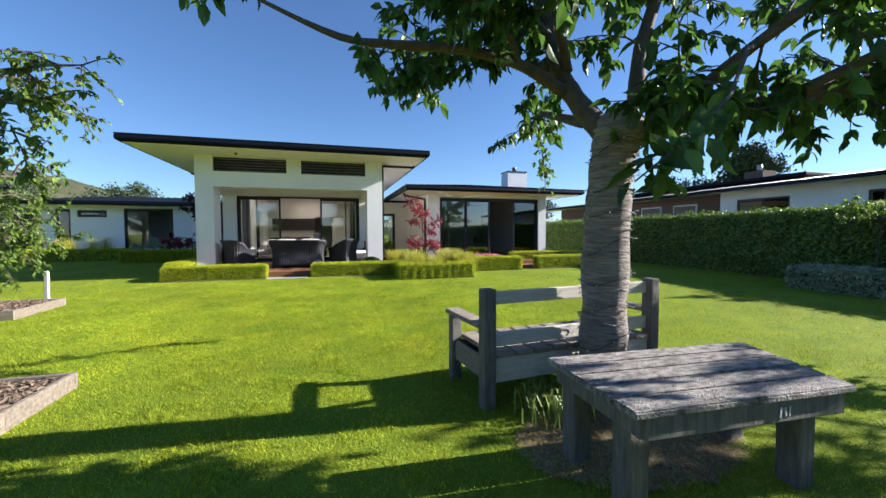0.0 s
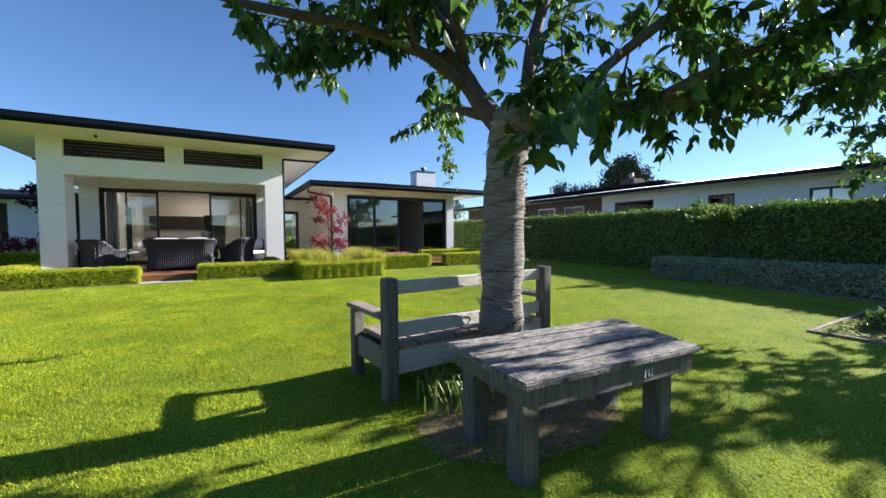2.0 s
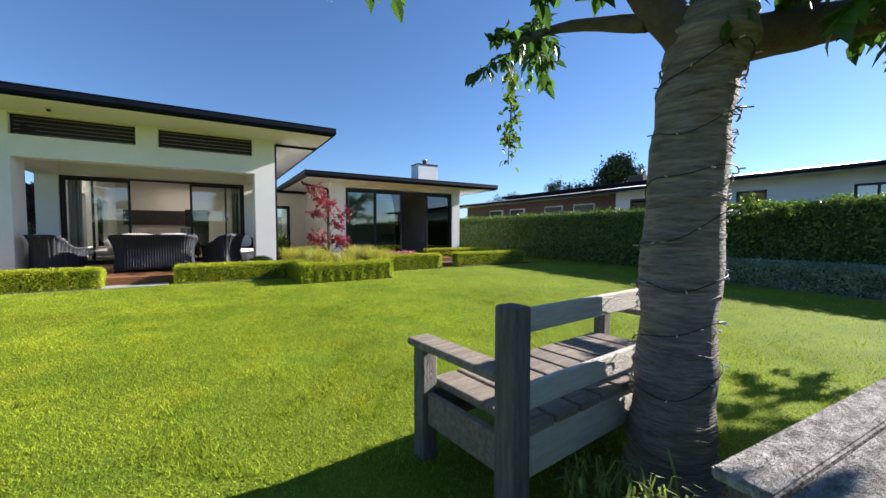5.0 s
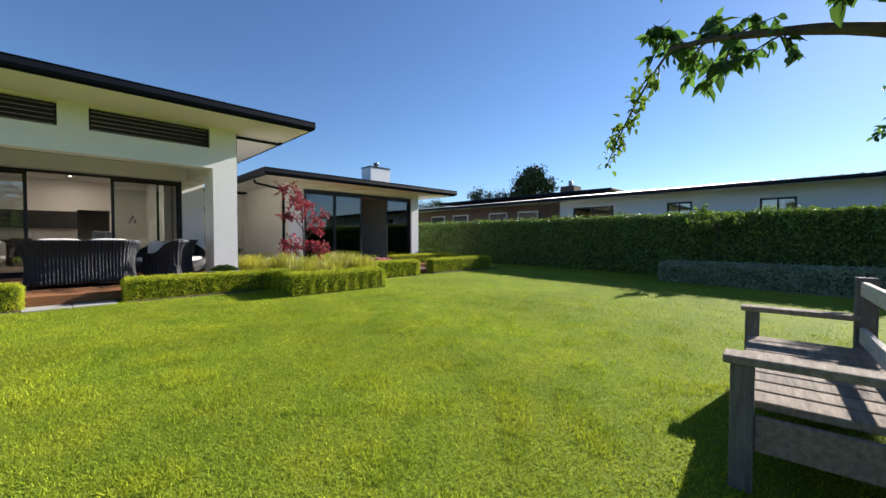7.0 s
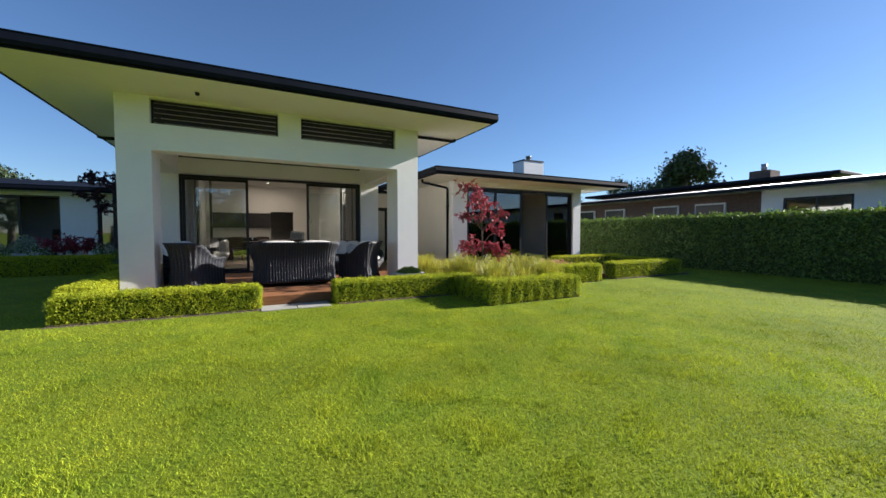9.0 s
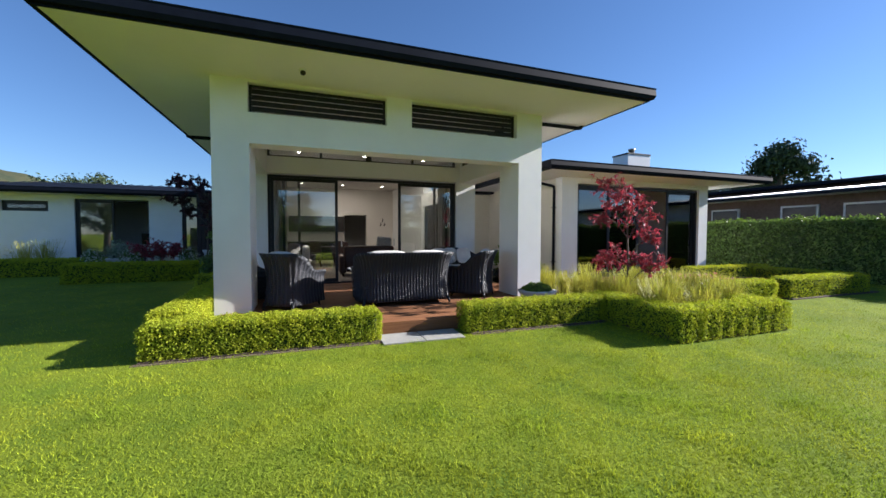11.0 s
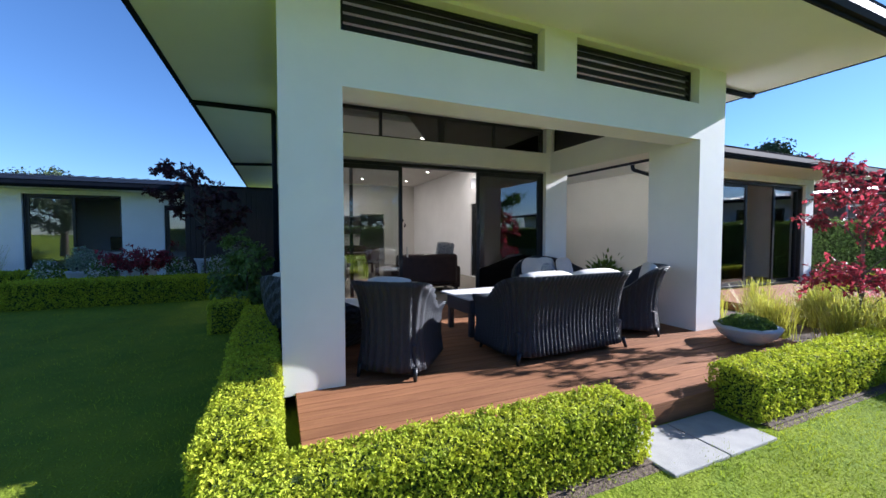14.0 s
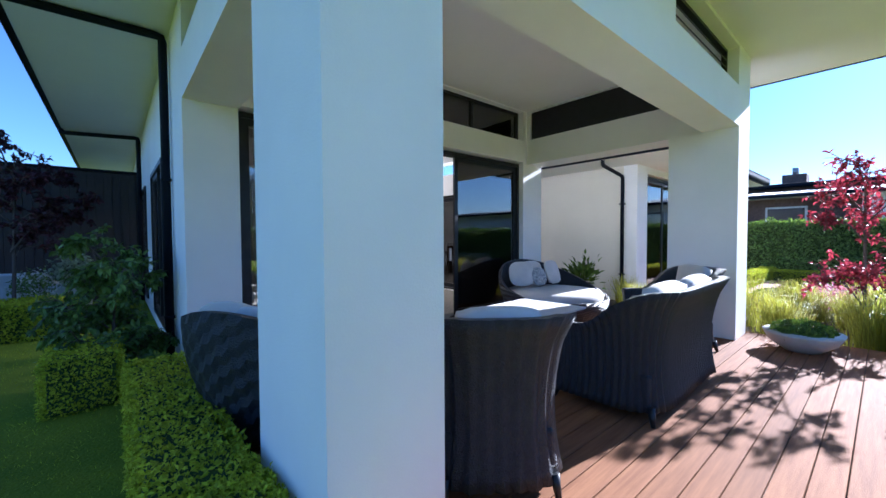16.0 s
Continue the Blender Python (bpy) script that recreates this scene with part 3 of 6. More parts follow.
# ---- the second wing ----
def wing_two():
    wall_piece("wall_wing_front", "white rendered wall round wide glass sliders", [
        (4.2, 16.4, 0.15, 4.75, 16.7, 3.28), (9.72, 16.4, 0.15, 10.12, 16.7, 3.28), (4.75, 16.4, 3.12, 9.72, 16.7, 3.28)], bevel=0.0)
    wall_piece("wall_wing_west", "cream rendered blank side wall", [(4.2, 16.7, 0.15, 4.5, 28, 3.28)], CREAM, 0.0)
    wall_piece("wall_wing_east", "white rendered side wall", [(9.82, 16.7, 0.15, 10.12, 28, 3.28)], RENDER, 0.0)
    wall_piece("wall_wing_back", "plain rear wall of the wing", [(4.5, 24, 0.15, 9.82, 24.3, 3.28)], PLASTER, 0.0)
    f = part("floor_wing", boxes((4.5, 16.7, 0.3, 9.82, 24, DZ + 0.03)), FLOORING)
    tagged(f, "carpeted floor of the second wing", "floor", kind="structure")
    slide_door("door_2", (4.75, 16.5, DZ), 4.97, 2.74, 0, 4, (2,), "dark framed glass sliders with one panel open")
    hip_roof("roof_wing", "low dark steel hip roof of the second wing", 3.1, 15.35, 11.35, 29.5, 3.47, 0.62)
    downpipe("dark round downpipe on the cream wall", [(3.2, 16.7, 3.3), (3.2, 16.7, 3.18), (4.14, 16.7, 3.04), (4.14, 16.7, 0.3)])
    d = part("deck_wing", boxes((4.4, 14.6, 0.1, 10.4, 16.4, DZ - 0.01), (6.75, 12.9, 0.1, 7.45, 14.6, DZ - 0.06)), DECK)
    tagged(d, "oiled hardwood deck strip before the second wing", "deck", kind="structure")
    # chimney
    c = thing("chimney", "white rendered chimney with dark cap and steel flue", "chimney", (10.0, 19.6, 3.5))
    part("stack", boxes((-0.55, -0.4, 0, 0.62, 0.4, 1.36), bevel=0.008), RENDER, c)
    part("cap", boxes((-0.57, -0.42, 1.36, 0.64, 0.42, 1.42), bevel=0.005), ALU, c)
    bm = bmesh.new()
    tube(bm, [(0.05, 0, 1.42), (0.05, 0, 1.62), (0.05, 0, 1.621), (0.05, 0, 1.68)], [0.11, 0.11, 0.14, 0.14], 16)
    part("flue", bm, CHROME, c)
    # linking glazed passage between the two wings
    wall_piece("wall_link", "cream rendered linking wall behind the deck", [(1.87, 21.0, 0.15, 2.3, 21.3, 3.2), (3.5, 21.0, 0.15, 4.2, 21.3, 3.2), (2.3, 21.0, 2.6, 3.5, 21.3, 3.2)], CREAM, 0.0)
    slide_door("door_3", (2.3, 21.1, 0.3), 1.2, 2.3, 0, 1, (), "dark framed glass door in the linking wall")
    r = part("roof_link", boxes((1.87, 20.6, 3.2, 4.2, 26, 3.32), bevel=0.02), STEEL)
    tagged(r, "flat dark roof over the linking passage", "roof", kind="structure")
    # furnishings seen through the open sliders
    e = thing("armchair", "dark leather armchair inside the second wing", "armchair", (7.6, 19.5, DZ + 0.03), 200)
    armchair_parts(e, 0.9)
    e = thing("stove", "black wood stove standing against the inner wall", "stove", (6.9, 23.4, DZ + 0.03))
    part("firebox", boxes((-0.45, -0.3, 0.1, 0.45, 0.3, 1.0), bevel=0.03), KITCHEN, e)
    bm = bmesh.new()
    tube(bm, [(0, 0, 1.0), (0, 0, 2.8)], [0.09, 0.09], 16)
    part("flue_pipe", bm, KITCHEN, e)
    part("leg", boxes((-0.4, -0.25, 0, -0.3, -0.15, 0.1)), KITCHEN, e)
    part("leg", boxes((0.3, -0.25, 0, 0.4, -0.15, 0.1)), KITCHEN, e)
    curtain((4.95, 16.95), 0.45, 2.6)
    curtain((9.2, 16.95), 0.45, 2.6)


def curtain(at, w, h):
    n, verts = 40, []
    for i in range(n + 1):
        u = i / n
        y = 0.035 * math.sin(u * 26) + 0.01 * math.sin(u * 61)
        verts += [(u * w, y, 0.0), (u * w, y * 0.8, h), (u * w, y + 0.012, 0.0), (u * w, y * 0.8 + 0.012, h)]
    faces = [(4 * i, 4 * i + 4, 4 * i + 5, 4 * i + 1) for i in range(n)] + [(4 * i + 3, 4 * i + 7, 4 * i + 6, 4 * i + 2) for i in range(n)]
    ob = raw("curtain", verts, faces, CURTAIN, smooth=True)
    ob.matrix_world = pose(at[0], at[1], DZ + 0.045)
    tagged(ob, "pale pleated full-length curtain beside the sliders", "curtain", "pale curtains")


def armchair_parts(e, w):
    part("seat", boxes((-w / 2 + 0.15, -0.4, 0.12, w / 2 - 0.15, 0.35, 0.42), bevel=0.06), LEATHER, e)
    part("backrest", boxes((-w / 2 + 0.1, 0.25, 0.2, w / 2 - 0.1, 0.48, 0.9), bevel=0.08), LEATHER, e)
    for s in (-1, 1):
        x = s * (w / 2 - 0.09)
        part("armrest", boxes((x - 0.1, -0.42, 0.08, x + 0.1, 0.4, 0.6), bevel=0.06), LEATHER, e)
        part("leg", boxes((x - 0.03, -0.35, 0, x + 0.03, -0.29, 0.1)), KITCHEN, e)
        part("leg", boxes((x - 0.03, 0.29, 0, x + 0.03, 0.35, 0.1)), KITCHEN, e)


# ---- inside the main room ----
def main_room():
    f = part("floor", boxes((-3.8, 17.6, 0.2, 1.57, 31, DZ + 0.03)), FLOORING)
    tagged(f, "pale carpeted living room floor", "floor", kind="structure")
    c = part("ceiling_room", boxes((-3.8, 17.6, 3.9, 1.57, 31, 3.95)), PLASTER)
    tagged(c, "white plaster ceiling with downlights", "ceiling", kind="structure")
    wall_piece("wall_inner", "white interior partition with dark opening", [(-3.8, 27.0, 0.4, -0.9, 27.2, 3.9), (0.2, 27.0, 0.4, 1.57, 27.2, 3.9), (-0.9, 27.0, 2.6, 0.2, 27.2, 3.9)], PLASTER, 0.0)
    # kitchen along the partition
    k = thing("kitchen_bench", "dark kitchen bench with pale worktop", "kitchen bench", (-2.4, 26.3, DZ + 0.03))
    for i in range(3):
        d = part("cabinet_door", boxes((-1.2 + i * 0.8, -0.02, 0.1, -0.42 + i * 0.8, 0.0, 0.86), bevel=0.004), KITCHEN, k)
    part("body", boxes((-1.2, 0.0, 0.0, 1.2, 0.6, 0.88)), KITCHEN, k)
    part("worktop", boxes((-1.25, -0.05, 0.88, 1.25, 0.62, 0.92), bevel=0.005), PAVER, k, "pale stone worktop")
    w = thing("wall_cabinet", "dark glossy wall cabinet run on the partition", "cabinet", (-2.2, 26.7, 1.75))
    for i in range(4):
        part("cabinet_door", boxes((-1.3 + i * 0.65, 0, 0, -0.67 + i * 0.65, 0.02, 0.75), bevel=0.004), KITCHEN, w)
    part("body", boxes((-1.3, 0.02, 0, 1.3, 0.298, 0.75)), KITCHEN, w)
    # leather sofa with its back to the garden
    s = thing("leather_sofa", "dark brown leather sofa inside the open sliders", "sofa", (-0.95, 19.1, DZ + 0.03), 180)
    armchair_parts(s, 1.7)
    cu = part("cushion", boxes((-0.22, -0.07, -0.2, 0.22, 0.07, 0.2), bevel=0.06), PATTERN)
    cu.matrix_world = pose(-0.5, 18.75, DZ + 1.0, 12, 6, 0)
    tagged(cu, "patterned grey and white cushion on the leather sofa", "cushion")
    s2 = thing("pale_sofa", "pale tufted sofa beside the window inside", "sofa", (-3.1, 20.6, DZ + 0.03), -90)
    part("seat", boxes((-0.8, -0.4, 0.12, 0.8, 0.35, 0.44), bevel=0.06), CUSHION, s2)
    part("backrest", boxes((-0.9, 0.25, 0.2, 0.9, 0.48, 0.85), bevel=0.08), CUSHION, s2)
    for sx in (-0.82, 0.82):
        part("leg", boxes((sx - 0.03, -0.3, 0, sx + 0.03, -0.24, 0.12)), KITCHEN, s2)
    # dining table and chairs further in
    t = thing("dining_table", "dark wooden dining table deep in the room", "table", (-1.9, 23.4, DZ + 0.03))
    part("tabletop", boxes((-0.9, -0.5, 0.70, 0.9, 0.5, 0.75), bevel=0.01), LEATHER, t)
    for x in (-0.8, 0.8):
        for y in (-0.4, 0.4):
            part("leg", boxes((x - 0.04, y - 0.04, 0, x + 0.04, y + 0.04, 0.70)), LEATHER, t)
    first = None
    for x, y, a in ((-2.4, 22.6, 180), (-1.4, 22.6, 180), (-2.4, 24.2, 0), (-1.4, 24.2, 0)):
        if first is None:
            first = thing("dining_chair", "dark dining chair at the wooden table", "chair", (x, y, DZ + 0.03), a, "dining chairs")
            part("seat", boxes((-0.22, -0.22, 0.42, 0.22, 0.22, 0.47), bevel=0.015), LEATHER, first)
            part("backrest", boxes((-0.21, 0.18, 0.55, 0.21, 0.22, 0.95), bevel=0.015), LEATHER, first)
            for lx in (-0.19, 0.19):
                part("leg", boxes((lx - 0.02, -0.2, 0, lx + 0.02, -0.16, 0.42)), LEATHER, first)
                part("leg", boxes((lx - 0.02, 0.17, 0, lx + 0.02, 0.21, 0.55)), LEATHER, first)
        else:
            copy_thing(first, pose(x, y, DZ + 0.03, 0, 0, a))
    curtain((-3.5, 17.75), 0.32, 2.6)
    curtain((0.9, 17.75), 0.36, 2.6)
    # small wall ornament
    o = thing("wall_ornament", "small dark metal ornament on the inner wall", "ornament", (1.0, 26.98, 2.1))
    for dx, dz in ((0, 0.16), (-0.1, -0.05), (0.1, -0.05)):
        bm = bmesh.new()
        tube(bm, [(dx, 0, dz), (dx + 0.05, -0.01, dz + 0.1), (dx + 0.02, 0, dz + 0.19)], [0.02, 0.03, 0.01], 8)
        part("leaf", bm, ALU, o)
    first = None
    for x in (-2.9, -1.1, 0.7):
        for y in (18.6, 20.8, 23.0, 25.4):
            if first is None:
                first = thing("downlight", "small round warm recessed ceiling downlight", "downlight", (x, y, 3.9), 0, "room downlights")
                bm = bmesh.new()
                tube(bm, [(0, 0, -0.012), (0, 0, 0)], [0.06, 0.065], 20)
                part("trim_ring", bm, SOFFIT, first)
                bm = bmesh.new()
                tube(bm, [(0, 0, -0.016), (0, 0, -0.0125)], [0.042, 0.042], 16)
                part("lens", bm, LAMPGLOW, first)
            else:
                copy_thing(first, pose(x, y, 3.9))


wing_two()
main_room()
for x, y in ((-2.9, 20.8), (0.7, 20.8), (-1.1, 23.0), (-1.1, 25.4)):
    lamp = new("downlight_lamp", bpy.data.lights.new("downlight_lamp", "AREA"))
    lamp.data.energy, lamp.data.size, lamp.data.color = 11, 0.12, (1.0, 0.86, 0.68)
    lamp.matrix_world = pose(x, y, 3.87)


# ---- the left wing and dark wall ----
def left_wing():
    y = 26.5
    wall_piece("wall_left_wing", "white rendered wall of the far wing", [
        (-15.2, y, 0.1, -14.6, y + 0.3, 3.15), (-14.6, y, 2.95, -13.9, y + 0.3, 3.15), (-13.9, y, 0.1, -11.4, y + 0.3, 2.5), (-13.9, y, 2.9, -13.6, y + 0.3, 3.15),
        (-12.2, y, 2.5, -11.4, y + 0.3, 3.15), (-13.6, y, 2.9, -12.2, y + 0.3, 3.15), (-13.9, y, 2.5, -13.6, y + 0.3, 2.9),
        (-11.4, y, 3.02, -8.93, y + 0.3, 3.15), (-8.93, y, 0.1, -7.75, y + 0.3, 3.15), (-6.6, y, 0.1, -6.2, y + 0.3, 3.15), (-7.75, y, 2.75, -6.6, y + 0.3, 3.15)], bevel=0.0)
    wall_piece("wall_left_wing_back", "plain closing walls of the far wing", [(-15.2, y + 4, 0.1, -6.2, y + 4.3, 3.15), (-15.2, y + 0.3, 0.1, -14.9, y + 4, 3.15), (-6.5, y + 0.3, 0.1, -6.2, y + 4, 3.15)], PLASTER, 0.0)
    slide_door("door_4", (-11.4, y + 0.1, 0.5), 2.47, 2.52, 0, 2, (1,), "dark framed glass slider standing half open")
    slide_door("door_5", (-14.6, y + 0.1, 0.4), 0.7, 2.55, 0, 1, (), "narrow dark framed glass door")
    slide_door("window_5", (-13.6, y + 0.1, 2.5), 1.4, 0.4, 0, 1, (), "dark framed high strip window")
    slide_door("window_6", (-7.75, y + 0.1, 0.4), 1.15, 2.35, 0, 1, (), "dark framed tall window behind maple")
    hip_roof("roof_left_wing", "low grey steel hip roof of the far wing", -15.9, 25.7, -5.6, 31.4, 3.35, 0.5)
    f = part("floor_left_wing", boxes((-14.9, y + 0.3, 0.2, -6.5, y + 4, 0.5)), FLOORING)
    tagged(f, "carpeted bedroom floor of the far wing", "floor", kind="structure")
    b = thing("bed", "bed with white cover and dark headboard", "bed", (-9.4, 28.6, 0.5))
    part("base", boxes((-0.8, -1.0, 0.0, 0.8, 1.0, 0.35), bevel=0.02), KITCHEN, b)
    part("mattress", boxes((-0.8, -1.0, 0.35, 0.8, 1.0, 0.62), bevel=0.06), CUSHION, b)
    part("headboard", boxes((-0.85, 1.0, 0.0, 0.85, 1.08, 1.15), bevel=0.02), KITCHEN, b)
    d = thing("wall_dark", "dark timber-clad wall joining the wings", "wall", (0, 25.2, 0), kind="structure")
    part("backing", boxes((-6.9, 0.04, 0.1, -4.12, 0.2, 3.3)), DARKWOOD, d)
    x = -6.9
    while x < -4.2:
        part("board", boxes((x + 0.004, 0, 0.12, min(x + 0.146, -4.125), 0.038, 3.28), bevel=0.004), DARKWOOD, d)
        x += 0.15
    part("capping", boxes((-6.95, -0.02, 3.3, -4.12, 0.22, 3.36), bevel=0.005), STEEL, d)
    # pale outdoor pots and seat before the far wing
    for x in (-8.9, -5.3):
        p = thing("planter_pot", "large pale pot with white-flecked shrub", "plant pot", (x, 23.6, 0.17), 0, "pale pots by the far wing")
        bm = bmesh.new()
        tube(bm, [(0, 0, 0), (0, 0, 0.05), (0, 0, 0.55), (0, 0, 0.6), (0, 0, 0.58)], [0.22, 0.26, 0.36, 0.38, 0.32], 20)
        part("pot", bm, POTTERY, p)
        rng = np.random.default_rng(int(-x * 10))
        q = rng.normal(0, 1, (700, 3))
        q /= np.linalg.norm(q, axis=1, keepdims=True)
        v, f = leaf_cloud(q * rng.uniform(0.2, 0.4, (700, 1)) + np.array([0, 0, 0.85]), q, 0.09, 0.05, rng)
        raw("leaves", v, f, LAVLEAF, p)


left_wing()


# ---- deck, pavers ----
def deck():
    e = thing("deck", "oiled red-brown hardwood deck under the pavilion", "deck", kind="structure")
    part("joist_frame", boxes((-3.98, 12.66, 0.1, 1.98, 17.4, DZ - 0.03)), DARKWOOD, e)
    part("riser_board", boxes((-4.0, 12.6, 0.12, 2.0, 12.655, DZ - 0.027), bevel=0.004), DECK, e)
    y = 12.6
    while y < 17.35:
        x = -4.0
        part("plank", boxes((x, y, DZ - 0.026, 2.0, min(y + 0.135, 17.4), DZ), bevel=0.004), DECK, e)
        y += 0.141
    for x0 in (-1.80, -1.22):
        p = part("paver", boxes((x0, 12.08, 0.11, x0 + 0.57, 12.57, 0.19), bevel=0.008), PAVER)
        tagged(p, "pale square concrete paver before the deck step", "paver", "pavers at the deck")
    s = part("mowing_strip", boxes((-4.55, 12.17, 0.12, -1.75, 12.25, 0.176), (-0.5, 12.15, 0.12, 1.9, 12.22, 0.176), bevel=0.01), MULCH)
    tagged(s, "narrow gravel mowing strip along the hedge", "edging", kind="structure")
    bed = part("bed_soil", boxes((-4.5, 12.24, 0.1, -1.8, 12.6, 0.19), (-0.5, 12.2, 0.1, 2.0, 12.6, 0.19), (2.0, 10.9, 0.1, 4.25, 14.6, 0.2), (4.25, 12.4, 0.1, 6.7, 14.6, 0.2), (2.0, 14.6, 0.1, 4.18, 21, 0.2), (7.45, 12.5, 0.1, 10.9, 14.6, 0.2)), MULCH)
    tagged(bed, "dark bark mulch garden bed round the deck", "garden bed", kind="structure")


deck()

# ---- box hedges ----
G = 0.17
hedge("box_hedge", "clipped bright green box hedge before the deck", [(-4.5, 12.26, G, -1.8, 12.66, 0.60), (-4.55, 12.66, G, -4.12, 14.6, 0.67)], 60000, 0.026, 1, lump=0.028)
hedge("box_hedge", "clipped green box hedge along the shaded wall", [(-4.6, 14.6, G, -4.15, 16.9, 0.68), (-5.15, 17.3, G, -4.6, 18.0, 0.68)], 20000, 0.03, 2)
hedge("box_hedge", "clipped box hedge stepping round the tussock bed", [
    (-0.55, 12.24, G, 1.95, 12.66, 0.60), (1.95, 10.86, G, 2.4, 12.66, 0.62), (2.4, 10.86, G, 4.25, 11.3, 0.62), (3.85, 11.3, G, 4.25, 12.8, 0.62)], 78000, 0.026, 3, lump=0.028)
hedge("box_hedge", "clipped box hedge beside the wing deck", [(4.3, 12.4, G, 6.72, 12.85, 0.66)], 16000, 0.035, 4)
hedge("box_hedge", "clipped box hedge beside the boundary lawn", [(7.45, 12.55, G, 10.6, 13.0, 0.66), (10.2, 13.0, G, 10.6, 15.0, 0.66)], 20000, 0.035, 5)
hedge("box_hedge", "clipped box hedge at the wing deck end", [(7.6, 15.0, G, 11.0, 15.35, 0.7)], 10000, 0.04, 6)
hedge("box_hedge", "clipped box hedge in the shaded side garden", [(-9.3, 21.0, G, -5.1, 21.7, 0.75)], 26000, 0.045, 7)
hedge("box_hedge", "long clipped hedge before the far wing", [(-15.0, 23.8, G, -9.6, 24.6, 0.75)], 16000, 0.06, 8)
hedge("boundary_hedge", "tall clipped laurel hedge along the boundary", [(13.0, -9.0, 0.05, 14.2, 26.0, 2.1)], 95000, 0.10, 9, LAURELLEAF, 0.05, 0.1)
def new_growth():
    """Pale young shoots standing out of the boundary hedge's top."""
    rng = np.random.default_rng(91)
    n = 9000
    y = rng.uniform(-6, 25, n)
    tuft = 0.5 + 0.5 * np.sin(y * 2.3) * np.sin(y * 5.1 + 1)
    p = np.stack([rng.uniform(12.95, 14.1, n), y, 2.02 + rng.uniform(0, 1, n) * (0.08 + 0.20 * tuft)], 1)
    v, f = leaf_cloud(p, np.tile([[-0.4, 0, 0.8]], (n, 1)), 0.12, 0.06, rng)
    raw("new_growth", v, f, YOUNGLEAF, bpy.data.objects["boundary_hedge"], "pale green young shoots")


new_growth()
hedge("rear_hedge", "tall clipped laurel hedge closing the garden", [(-16.0, -9.5, 0, 13.0, -8.3, 2.3)], 30000, 0.16, 10, LAURELLEAF, 0.06, 0.1)
hedge("lavender_hedge", "low grey-green lavender hedge in a garden bed", [(11.2, 0.5, 0.05, 12.3, 6.8, 0.62)], 30000, 0.075, 11, LAVLEAF, 0.05, 0.08)


def fence():
    e = thing("boundary_fence", "charcoal painted board fence behind the hedge", "fence", (14.5, 0, 0), kind="structure")
    part("rail", boxes((0.03, -9, 0.4, 0.08, 26, 0.5), (0.03, -9, 1.9, 0.08, 26, 2.0)), CHARCOAL, e)
    me = boxes((0, 0.004, 0.05, 0.028, 0.246, 2.17), bevel=0.003)
    b = part("board", me, CHARCOAL, e)
    b.location = (0, -9, 0)
    for i in range(1, 140):
        o = new("board", b.data)
        o.parent = e
        o.location = (0, -9 + i * 0.25, 0)


fence()


